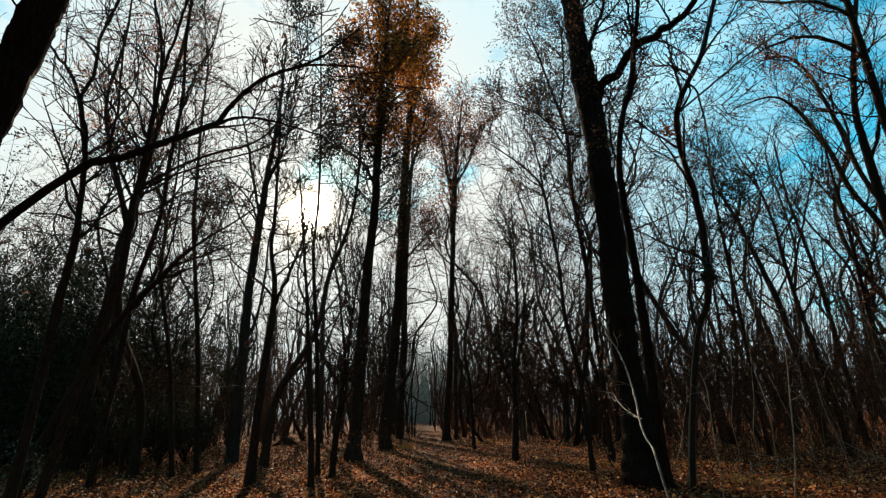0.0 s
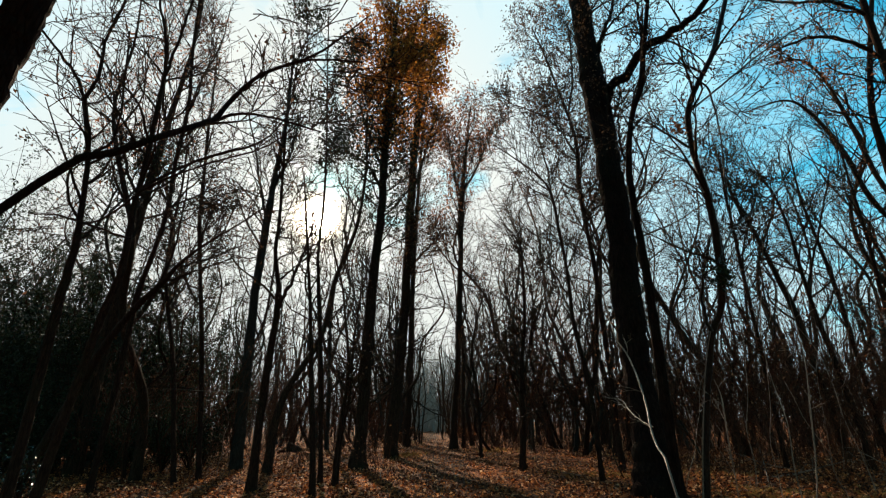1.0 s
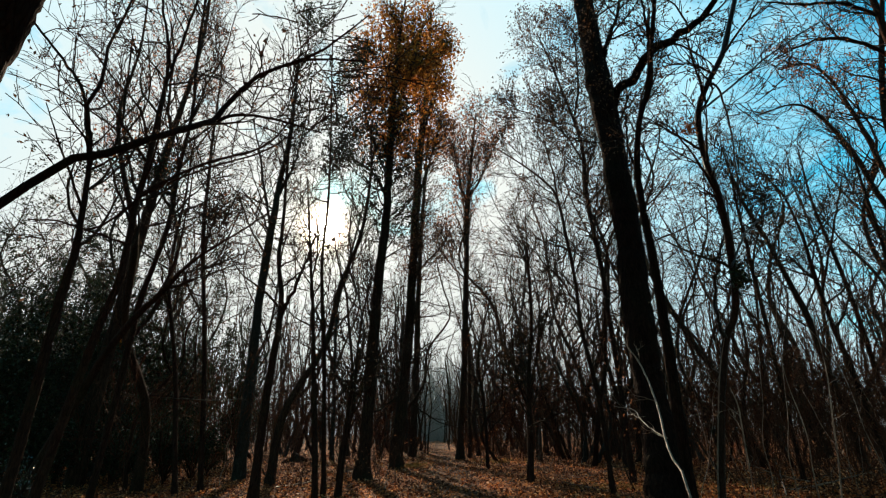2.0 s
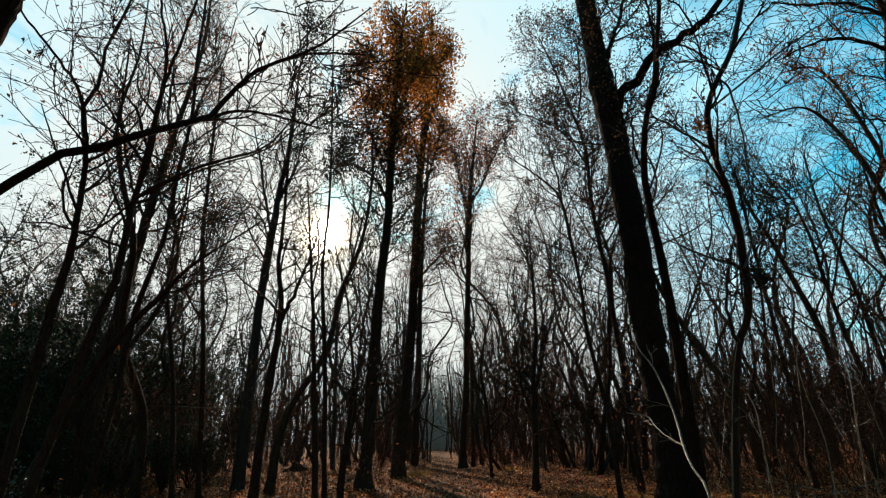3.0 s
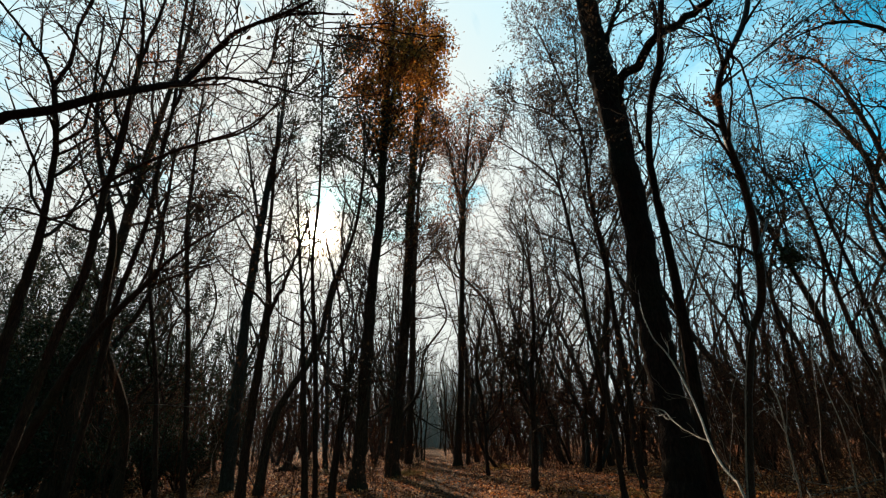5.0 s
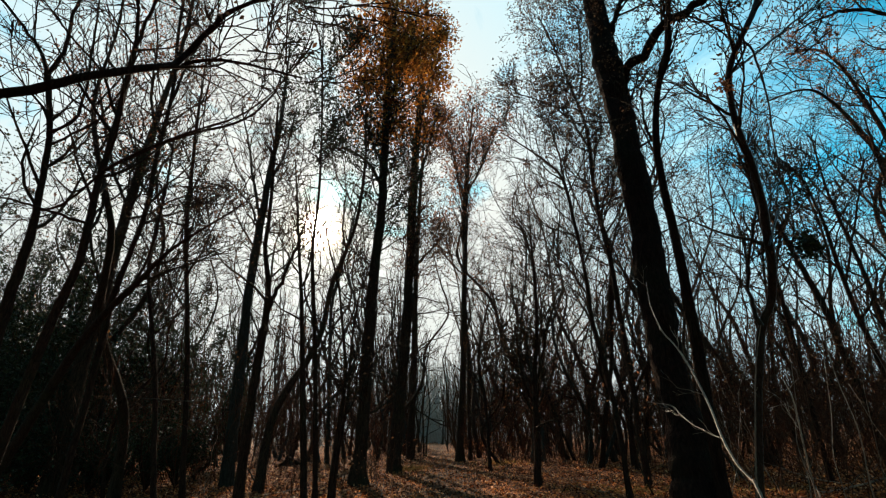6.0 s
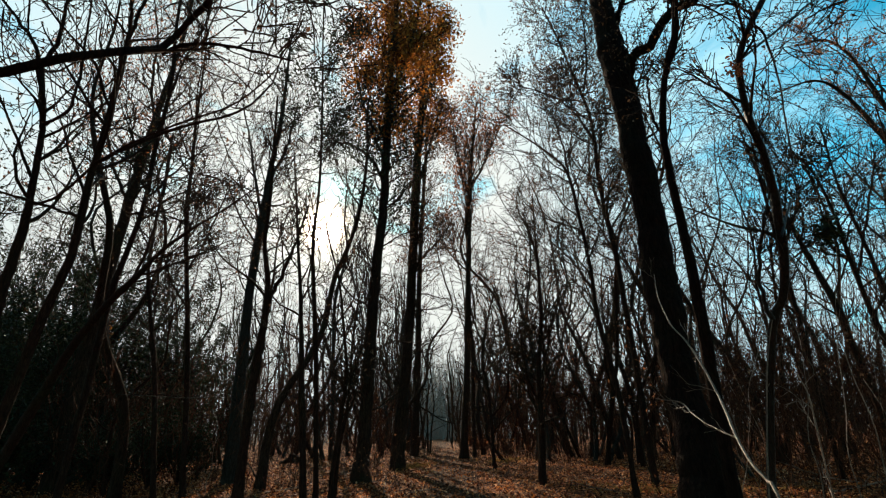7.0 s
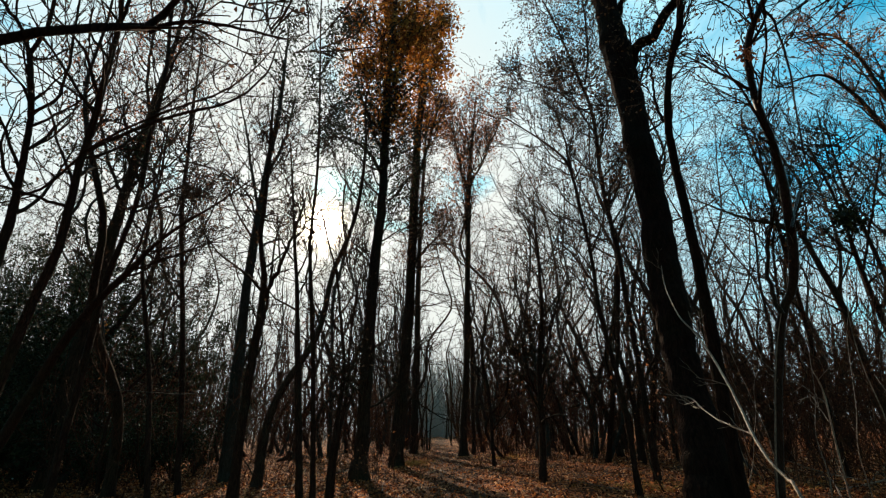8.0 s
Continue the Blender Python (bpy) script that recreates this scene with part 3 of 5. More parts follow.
tree("tree", "dark tree with two upright limbs and one long bough",
    [(-7.31, 10.10, -0.12, 0.077), (-6.86, 10.10, 2.73, 0.066), (-6.72, 10.10, 3.41, 0.064), (-6.60, 10.10, 3.95, 0.061), (-6.59, 10.10, 4.63, 0.058), (-6.61, 10.10, 5.35, 0.055), (-6.56, 10.10, 6.00, 0.052), (-6.55, 10.10, 6.93, 0.048), (-6.55, 10.10, 7.82, 0.045), (-6.56, 10.10, 8.19, 0.042)],
    [[(-6.55, 10.10, 8.15, 0.033), (-6.71, 10.10, 9.08, 0.028), (-7.01, 10.10, 10.03, 0.025), (-7.39, 10.10, 11.40, 0.017)],
    [(-6.54, 10.10, 8.11, 0.033), (-6.44, 10.10, 8.76, 0.028), (-6.28, 10.10, 9.91, 0.025), (-6.19, 10.10, 11.19, 0.017)],
    [(-6.65, 10.10, 5.51, 0.032), (-6.40, 10.39, 5.98, 0.028), (-5.84, 10.71, 6.51, 0.026), (-5.01, 10.95, 6.88, 0.021), (-4.71, 11.17, 7.30, 0.019), (-4.57, 11.51, 8.02, 0.017), (-4.70, 12.00, 9.18, 0.011)],
    [(-6.31, 9.80, 4.48, 0.022), (-6.95, 9.80, 4.72, 0.020), (-7.72, 9.80, 4.99, 0.015), (-8.36, 9.80, 5.09, 0.013)]],
    seed=20, mat=BARK_SLIM, sides=12, start=0.4, crown=(11, 4, 4), reach=(2.4, 1.1, 0.6), leafy=350)
tree("tree", "thick dark tree with greyish bark at the thicket",
    [(-14.00, 18.50, -0.12, 0.256), (-13.83, 18.50, 4.28, 0.222), (-13.69, 18.50, 5.81, 0.206), (-13.66, 18.50, 7.46, 0.188), (-13.52, 18.50, 8.77, 0.167), (-13.36, 18.50, 10.63, 0.154), (-13.12, 18.50, 12.89, 0.125), (-12.94, 18.50, 14.51, 0.100), (-12.68, 18.50, 16.52, 0.074), (-12.60, 18.50, 19.03, 0.062), (-12.79, 18.50, 21.83, 0.041)],
    [[(-13.01, 18.00, 9.18, 0.057), (-13.90, 18.00, 10.65, 0.052), (-14.73, 18.00, 12.72, 0.041), (-15.45, 18.00, 14.69, 0.028)],
    [(-13.12, 18.50, 12.89, 0.056), (-13.63, 18.50, 14.87, 0.051), (-13.79, 18.50, 16.97, 0.038), (-14.38, 18.50, 19.30, 0.024)]],
    seed=21, mat=BARK_OAK, sides=14, start=0.4, crown=(24, 6, 5), reach=(3.2, 1.4, 0.7), leafy=2200, leaf_mat=LEAF_RED, leaf_size=0.11, leaf_low=9.0, second=(2500, LEAF_GREEN, 4.5, 12.0))
tree("tree", "slim upright dark tree in the thicket",
    [(-9.59, 14.00, -0.12, 0.077), (-9.41, 14.00, 2.66, 0.067), (-9.35, 14.00, 4.50, 0.067), (-9.16, 14.00, 5.63, 0.065), (-8.96, 14.00, 6.86, 0.059), (-8.97, 14.00, 8.54, 0.053), (-8.90, 14.00, 10.38, 0.047), (-9.10, 14.00, 12.46, 0.044), (-9.22, 14.00, 14.78, 0.037), (-9.47, 14.00, 16.86, 0.022)],
    [[(-8.88, 14.00, 10.09, 0.028), (-8.64, 14.00, 11.35, 0.024), (-8.21, 14.00, 12.56, 0.020), (-8.08, 14.00, 14.12, 0.015)]],
    seed=22, mat=BARK_SLIM, start=0.4, crown=(18, 5, 5), reach=(2.5, 1.1, 0.55), leafy=900)
tree("tree", "leaning dark tree with a drooping bough",
    [(-10.93, 13.40, -0.12, 0.105), (-9.92, 13.40, 2.25, 0.091), (-9.34, 13.40, 3.47, 0.082), (-8.77, 13.40, 4.27, 0.072), (-8.28, 13.40, 4.78, 0.065), (-7.79, 13.40, 5.37, 0.041), (-7.12, 13.40, 5.86, 0.029), (-6.43, 13.40, 6.27, 0.021), (-5.73, 13.40, 6.77, 0.013)],
    [[(-8.35, 13.40, 4.74, 0.032), (-8.12, 13.40, 5.61, 0.029), (-8.04, 13.40, 7.01, 0.021), (-8.09, 13.40, 8.35, 0.018)]],
    seed=23, mat=BARK_SLIM, start=0.45, crown=(12, 7, 5), reach=(1.8, 0.8, 0.4), leafy=200)
tree("tree", "straight thin dark tree among the undergrowth",
    [(-8.62, 16.80, -0.12, 0.078), (-8.91, 16.80, 2.21, 0.068), (-9.17, 16.80, 4.05, 0.066), (-9.58, 16.80, 6.26, 0.064), (-9.88, 16.80, 8.07, 0.066), (-9.98, 16.80, 9.78, 0.051), (-10.10, 16.80, 11.37, 0.047), (-10.16, 16.80, 13.31, 0.030), (-10.26, 16.80, 14.87, 0.019)],
    [[(-9.53, 16.80, 6.07, 0.032), (-9.11, 16.80, 7.01, 0.027), (-8.62, 16.80, 8.61, 0.022)]],
    seed=24, mat=BARK_SLIM, start=0.3, crown=(20, 6, 5), reach=(2.2, 0.9, 0.45), leafy=1700)
tree("tree", "thin kinked dark tree among the undergrowth",
    [(-8.83, 16.00, -0.12, 0.068), (-9.12, 16.00, 1.59, 0.059), (-9.41, 16.00, 3.13, 0.057), (-9.79, 16.00, 4.54, 0.054), (-10.13, 16.00, 5.87, 0.050), (-10.20, 16.00, 7.37, 0.042), (-10.13, 16.00, 8.75, 0.032), (-10.20, 16.00, 10.44, 0.022)],
    [],
    seed=25, mat=BARK_SLIM, start=0.35, crown=(14, 6, 5), reach=(1.8, 0.8, 0.4), leafy=260)
tree("tree", "thick grey-brown tree with upswept boughs",
    [(-9.54, 20.50, -0.12, 0.214), (-9.54, 20.50, 1.95, 0.186), (-9.55, 20.50, 4.00, 0.186), (-9.56, 20.50, 6.20, 0.172), (-9.48, 20.50, 8.09, 0.162), (-9.36, 20.50, 10.09, 0.137), (-9.26, 20.50, 11.68, 0.109), (-9.05, 20.50, 13.63, 0.080), (-8.99, 20.50, 16.02, 0.058), (-8.98, 20.50, 18.59, 0.034)],
    [[(-9.42, 20.50, 9.45, 0.060), (-9.81, 20.50, 10.91, 0.054), (-10.27, 20.50, 12.87, 0.040), (-10.89, 20.50, 14.97, 0.025)],
    [(-9.31, 20.50, 10.88, 0.054), (-8.70, 20.50, 12.46, 0.047), (-8.36, 20.50, 14.74, 0.033)]],
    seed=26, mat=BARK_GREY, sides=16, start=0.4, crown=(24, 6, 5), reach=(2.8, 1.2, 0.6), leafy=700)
tree("tree", "dark forked tree with a bough leaning over",
    [(-6.04, 14.60, -0.12, 0.119), (-6.00, 14.60, 1.13, 0.103), (-5.96, 14.60, 2.18, 0.102), (-5.90, 14.60, 3.15, 0.097), (-5.83, 14.60, 4.02, 0.082), (-5.85, 14.60, 4.93, 0.068), (-6.03, 14.60, 5.90, 0.052), (-6.01, 14.60, 6.90, 0.044), (-6.05, 14.60, 8.32, 0.037), (-6.12, 14.60, 10.23, 0.024)],
    [[(-5.82, 14.60, 4.24, 0.054), (-5.59, 14.60, 4.84, 0.046), (-5.33, 14.60, 5.50, 0.038), (-5.16, 14.60, 6.09, 0.030), (-4.98, 14.60, 6.83, 0.018)]],
    seed=27, mat=BARK_SLIM, sides=14, start=0.5, crown=(9, 5, 4), reach=(2.0, 0.8, 0.4), leafy=260)
tree("tree", "straight dark stem close to the path",
    [(-4.07, 13.30, -0.12, 0.070), (-4.15, 13.30, 1.03, 0.061), (-4.24, 13.30, 1.95, 0.059), (-4.35, 13.30, 3.19, 0.047), (-4.45, 13.30, 4.25, 0.037), (-4.58, 13.30, 5.23, 0.031), (-4.70, 13.30, 6.27, 0.024), (-4.86, 13.30, 7.54, 0.016)],
    [],
    seed=28, mat=BARK_SLIM, sides=12, start=0.4, crown=(12, 6, 5), reach=(1.5, 0.7, 0.35), leafy=160)
tree("tree", "very tall thin dark stem in front of the sun",
    [(-4.77, 15.70, -0.12, 0.070), (-4.80, 15.70, 0.65, 0.061), (-4.89, 15.70, 2.05, 0.063), (-5.00, 15.70, 3.56, 0.061), (-5.17, 15.70, 5.18, 0.049), (-5.25, 15.70, 6.22, 0.040), (-5.19, 15.70, 7.68, 0.036), (-5.21, 15.70, 9.24, 0.032), (-5.31, 15.70, 11.35, 0.028), (-5.41, 15.70, 13.18, 0.023), (-5.51, 15.70, 15.66, 0.018)],
    [],
    seed=29, mat=BARK_SLIM, start=0.62, crown=(26, 6, 5), reach=(2.1, 0.9, 0.4), leafy=3600, leaf_mat=LEAF_GREEN, leaf_size=0.09, leaf_low=9.8, spread=70, rise=0.02)
tree("tree", "thin slanting stem with crooked twigs",
    [(-4.29, 15.20, -0.12, 0.056), (-4.22, 15.20, 0.93, 0.049), (-4.09, 15.20, 2.01, 0.046), (-4.03, 15.20, 2.86, 0.043), (-4.17, 15.20, 4.06, 0.035), (-4.31, 15.20, 5.01, 0.027), (-4.56, 15.20, 5.85, 0.023), (-4.77, 15.20, 6.72, 0.014)],
    [[(-4.14, 15.20, 1.80, 0.025), (-3.83, 15.20, 2.14, 0.021), (-3.73, 15.20, 2.85, 0.017)]],
    seed=30, mat=BARK_SLIM, start=0.3, crown=(10, 5, 5), reach=(1.2, 0.6, 0.3), leafy=120)
tree("tree", "thin curved stem beside the oak",
    [(-4.47, 16.00, -0.12, 0.055), (-4.38, 16.00, 1.18, 0.048), (-4.21, 16.00, 2.19, 0.040), (-4.16, 16.00, 3.57, 0.032), (-4.04, 16.00, 4.70, 0.024), (-3.86, 16.00, 5.72, 0.015)],
    [],
    seed=31, mat=BARK_SLIM, start=0.3, crown=(10, 5, 5), reach=(1.2, 0.6, 0.3), leafy=120)
tree("tree", "wavy grey stem in front of the bright sky",
    [(-10.51, 33.00, -0.12, 0.139), (-10.56, 33.00, 2.80, 0.121), (-10.68, 33.00, 6.27, 0.105), (-10.73, 33.00, 9.23, 0.097), (-10.27, 33.00, 11.55, 0.088), (-9.78, 33.00, 13.98, 0.068), (-9.28, 33.00, 16.51, 0.046)],
    [],
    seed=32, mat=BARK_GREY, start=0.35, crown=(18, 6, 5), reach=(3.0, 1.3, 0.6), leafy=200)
tree("tree", "small dark tree with many twigs beside the path",
    [(0.36, 18.70, -0.12, 0.100), (0.46, 18.70, 1.32, 0.087), (0.55, 18.70, 3.04, 0.074), (0.75, 18.70, 4.51, 0.060), (0.81, 18.70, 6.07, 0.045), (0.82, 18.70, 7.31, 0.029), (0.86, 18.70, 8.61, 0.018)],
    [[(0.54, 18.70, 2.69, 0.037), (0.88, 18.70, 3.75, 0.032), (1.37, 18.70, 5.25, 0.022)],
    [(0.51, 18.70, 1.99, 0.036), (0.19, 18.70, 3.05, 0.032), (0.10, 18.70, 4.54, 0.022)]],
    seed=33, mat=BARK_SLIM, start=0.15, crown=(24, 7, 5), reach=(1.6, 0.7, 0.35), leafy=380)
tree("tree", "small crooked tree with gnarled branches",
    [(-1.05, 25.00, -0.12, 0.081), (-1.08, 25.00, 0.50, 0.071), (-1.13, 25.00, 2.73, 0.066), (-1.32, 25.00, 4.23, 0.060), (-1.05, 25.00, 5.78, 0.046), (-0.57, 25.00, 7.39, 0.031)],
    [[(-1.19, 25.00, 3.72, 0.037), (-0.59, 25.00, 4.46, 0.030), (-0.05, 25.00, 4.95, 0.023)]],
    seed=34, mat=BARK_SLIM, start=0.25, crown=(16, 6, 5), reach=(1.9, 0.9, 0.45), leafy=240)
tree("tree", "thin tree arching over the path",
    [(2.22, 16.20, -0.12, 0.072), (2.19, 16.20, 0.47, 0.063), (2.17, 16.20, 1.57, 0.060), (2.08, 16.20, 2.74, 0.058), (1.91, 16.20, 3.98, 0.055), (1.89, 16.20, 5.30, 0.047), (1.78, 16.20, 6.70, 0.044), (1.67, 16.20, 7.82, 0.040), (1.43, 16.20, 8.37, 0.030), (0.78, 16.20, 9.05, 0.021), (0.02, 16.20, 9.72, 0.016)],
    [[(1.67, 16.20, 7.82, 0.030), (1.60, 16.20, 8.79, 0.026), (1.44, 16.20, 9.92, 0.016)],
    [(1.90, 16.20, 4.63, 0.028), (1.43, 16.20, 5.49, 0.024), (0.98, 16.20, 6.04, 0.014)]],
    seed=35, mat=BARK_SLIM, start=0.3, crown=(22, 6, 5), reach=(2.2, 1.0, 0.5), leafy=260)
tree("tree", "slender tree with leafy fine sprays behind the massive trunk",
    [(3.20, 18.44, -0.12, 0.095), (3.21, 18.54, 1.58, 0.082), (3.26, 18.67, 3.06, 0.082), (3.23, 18.80, 4.70, 0.081), (3.25, 18.92, 6.31, 0.080), (3.15, 19.02, 7.88, 0.073), (3.14, 19.11, 9.36, 0.065), (3.20, 19.24, 11.67, 0.057), (2.89, 19.33, 13.48, 0.048), (2.50, 19.42, 15.46, 0.037), (2.05, 19.50, 17.32, 0.026)],
    [[(3.16, 19.00, 10.60, 0.039), (2.65, 19.00, 11.79, 0.034), (1.96, 19.00, 12.59, 0.029), (0.82, 19.00, 13.23, 0.018)],
    [(3.12, 19.30, 12.93, 0.041), (3.44, 19.30, 14.68, 0.037), (3.50, 19.30, 16.87, 0.025)]],
    seed=36, mat=BARK_SLIM, sides=12, start=0.45, crown=(32, 7, 5), reach=(2.6, 1.2, 0.55), leafy=9000, leaf_size=0.085)
tree("tree", "dark upright tree with stout boughs",
    [(11.94, 17.70, -0.12, 0.167), (12.04, 17.70, 2.53, 0.145), (12.30, 17.70, 7.01, 0.136), (12.39, 17.70, 9.62, 0.117), (12.49, 17.70, 10.92, 0.093), (13.03, 17.70, 12.96, 0.083), (13.79, 17.70, 15.39, 0.072), (14.60, 17.70, 18.05, 0.045)],
    [[(12.35, 17.70, 8.79, 0.058), (13.03, 17.70, 10.21, 0.052), (13.64, 17.70, 11.95, 0.041)]],
    seed=37, mat=BARK_SLIM, sides=12, start=0.45, crown=(16, 6, 5), reach=(2.4, 1.0, 0.5), leafy=260)
tree("tree", "stout leaning tree with long level boughs",
    [(10.58, 15.00, -0.12, 0.137), (10.68, 15.00, 3.37, 0.119), (10.82, 15.00, 5.37, 0.110), (10.87, 15.00, 8.73, 0.103), (10.94, 15.00, 10.79, 0.096), (11.01, 15.00, 12.63, 0.081), (11.07, 15.00, 14.52, 0.052)],
    [[(10.94, 15.00, 10.79, 0.060), (10.33, 15.00, 11.46, 0.049), (9.62, 15.00, 11.74, 0.043), (8.79, 15.00, 11.62, 0.031), (7.90, 15.00, 11.21, 0.018)],
    [(11.03, 15.00, 12.31, 0.050), (10.25, 15.00, 12.94, 0.044), (9.14, 15.00, 13.07, 0.032), (8.20, 15.00, 13.30, 0.019)]],
    seed=38, mat=BARK_SLIM, sides=12, start=0.45, crown=(12, 7, 5), reach=(2.2, 0.9, 0.45), leafy=600, leaf_mat=LEAF_RED, leaf_size=0.09)
tree("tree", "slender tree arching over with a drooping top",
    [(16.88, 23.00, -0.12, 0.163), (16.74, 23.00, 2.89, 0.142), (16.64, 23.00, 6.47, 0.128), (16.37, 23.00, 8.45, 0.109), (15.63, 23.00, 10.19, 0.104), (15.26, 23.00, 12.24, 0.091), (14.45, 23.00, 14.28, 0.068), (13.52, 23.00, 15.07, 0.043), (11.78, 23.00, 14.61, 0.026)],
    [],
    seed=39, mat=BARK_SLIM, start=0.4, crown=(20, 6, 5), reach=(2.4, 1.1, 0.5), leafy=500, rise=0.05)
tree("tree", "slender tree bowed over at its top",
    [(20.06, 25.00, -0.12, 0.125), (18.85, 25.00, 7.98, 0.109), (17.85, 25.00, 12.04, 0.107), (17.64, 25.00, 14.07, 0.101), (17.34, 25.00, 15.90, 0.085), (16.97, 25.00, 17.65, 0.067), (16.14, 25.00, 18.80, 0.049), (14.67, 25.00, 18.59, 0.029)],
    [],
    seed=40, mat=BARK_SLIM, start=0.45, crown=(20, 6, 5), reach=(2.4, 1.1, 0.5), leafy=1300, leaf_mat=LEAF_RED, leaf_size=0.11, rise=0.05)
tree("tree", "stout leaning tree in the dense thicket",
    [(11.45, 22.00, -0.12, 0.137), (11.28, 22.00, 2.18, 0.120), (11.10, 22.00, 3.82, 0.111), (11.00, 22.00, 5.12, 0.113), (10.69, 22.00, 6.50, 0.090), (10.25, 22.00, 8.44, 0.073), (9.85, 22.00, 9.73, 0.061), (9.60, 22.00, 11.34, 0.042), (9.51, 22.00, 12.73, 0.021)],
    [],
    seed=41, mat=BARK_OAK, sides=12, start=0.3, crown=(22, 7, 5), reach=(2.4, 1.0, 0.5), leafy=300)
tree("tree", "thin leaning tree in the dense thicket",
    [(7.67, 18.50, -0.12, 0.068), (7.68, 18.50, 1.77, 0.059), (7.71, 18.50, 4.17, 0.057), (7.71, 18.50, 5.84, 0.054), (7.73, 18.50, 7.23, 0.044), (7.74, 18.50, 8.48, 0.034), (7.81, 18.50, 10.02, 0.017)],
    [],
    seed=42, mat=BARK_SLIM, start=0.3, crown=(16, 6, 5), reach=(1.9, 0.8, 0.4), leafy=240)
tree("tree", "dark leaning tree with a forked top",
    [(9.58, 18.00, -0.12, 0.088), (9.41, 18.00, 2.50, 0.077), (9.24, 18.00, 4.00, 0.064), (9.14, 18.00, 5.62, 0.056), (9.12, 18.00, 6.95, 0.042), (8.91, 18.00, 8.37, 0.033), (8.38, 18.00, 9.25, 0.017)],
    [[(9.18, 18.00, 5.07, 0.036), (9.97, 18.00, 6.89, 0.032), (10.82, 18.00, 8.86, 0.022)]],
    seed=43, mat=BARK_SLIM, start=0.3, crown=(18, 6, 5), reach=(2.0, 0.9, 0.45), leafy=260)
tree("tree", "leaning slim tree deep in the thicket",
    [(12.73, 22.00, -0.12, 0.102), (12.71, 22.00, 1.74, 0.088), (12.69, 22.00, 3.76, 0.079), (12.65, 22.00, 5.94, 0.070), (12.50, 22.00, 7.81, 0.059), (12.34, 22.00, 9.81, 0.041), (12.45, 22.00, 12.21, 0.021)],
    [],
    seed=44, mat=BARK_SLIM, start=0.3, crown=(18, 6, 5), reach=(2.2, 0.9, 0.45), leafy=260)
tree("tree", "leaning dark tree with reddish dry leaves",
    [(12.49, 20.00, -0.12, 0.101), (12.52, 20.00, 0.99, 0.088), (12.60, 20.00, 3.85, 0.077), (12.71, 20.00, 5.82, 0.068), (12.81, 20.00, 7.50, 0.053), (12.84, 20.00, 9.76, 0.037), (12.95, 20.00, 11.71, 0.019)],
    [],
    seed=45, mat=BARK_SLIM, start=0.3, crown=(18, 6, 5), reach=(2.2, 0.9, 0.45), leafy=600, leaf_mat=LEAF_RED)
tree("tree", "stout leaning tree with a long bough arching across the path",
    [(-4.93, 5.60, -0.12, 0.179), (-4.54, 5.60, 2.86, 0.156), (-4.41, 5.60, 3.48, 0.150), (-4.33, 5.60, 4.07, 0.147), (-4.22, 5.60, 4.61, 0.143), (-4.13, 5.60, 5.14, 0.139), (-3.99, 5.60, 5.88, 0.124), (-3.66, 5.60, 7.53, 0.090)],
    [[(-4.59, 5.60, 2.60, 0.038), (-4.72, 6.00, 2.92, 0.040), (-4.76, 6.30, 3.24, 0.040), (-4.66, 6.45, 3.59, 0.040), (-4.34, 6.60, 4.00, 0.039), (-4.02, 6.70, 4.15, 0.038), (-3.73, 6.95, 4.45, 0.034), (-3.58, 7.40, 4.88, 0.036), (-3.61, 7.70, 5.28, 0.033), (-3.35, 7.65, 5.57, 0.027), (-2.98, 7.50, 5.66, 0.021), (-2.59, 7.45, 5.74, 0.018), (-2.27, 7.40, 5.77, 0.016), (-1.99, 7.40, 5.99, 0.011), (-1.63, 7.40, 6.31, 0.008)],
    [(-3.12, 7.50, 5.57, 0.022), (-2.83, 7.50, 5.71, 0.018), (-2.46, 7.50, 5.79, 0.015), (-2.09, 7.50, 5.76, 0.013), (-1.71, 7.50, 5.69, 0.009)],
    [(-3.67, 7.70, 5.15, 0.022), (-3.37, 7.70, 5.23, 0.018), (-3.02, 7.70, 5.16, 0.015), (-2.63, 7.70, 5.02, 0.013), (-2.25, 7.70, 4.86, 0.009)]],
    seed=46, mat=BARK_BIG, sides=20, steps=60, start=0.75, crown=(5, 4, 4), reach=(1.5, 0.7, 0.35), leafy=60)
tree("dead_branch", "pale dead branch leaning from the ground against the trunk",
    [(1.28, 7.17, -0.12, 0.0122), (1.33, 8.00, 0.97, 0.0107), (1.37, 8.21, 1.08, 0.0107), (1.36, 8.37, 1.18, 0.0107), (1.39, 8.60, 1.34, 0.0107), (1.46, 8.89, 1.57, 0.0107), (1.49, 9.07, 1.74, 0.0107), (1.51, 9.36, 2.05, 0.0099), (1.48, 9.57, 2.31, 0.0084), (1.42, 9.70, 2.48, 0.0076), (1.41, 9.83, 2.67, 0.0054), (1.42, 9.99, 2.90, 0.0046), (1.49, 10.20, 3.23, 0.0038)],
    [[(1.50, 8.90, 1.36, 0.0061), (1.45, 9.15, 1.43, 0.0069), (1.42, 9.53, 1.55, 0.0076), (1.43, 9.89, 1.69, 0.0069), (1.30, 9.97, 1.73, 0.0054), (1.20, 10.00, 1.75, 0.0038)]],
    seed=48, mat=BARK_PALE, sides=10, start=0.2, crown=(4, 2, 2), reach=(0.45, 0.2, 0.1), leafy=0, fine=(0.0035, 0.0025), flare=0.0, group="dead branches", category="branch", twig_mat=BARK_PALE)
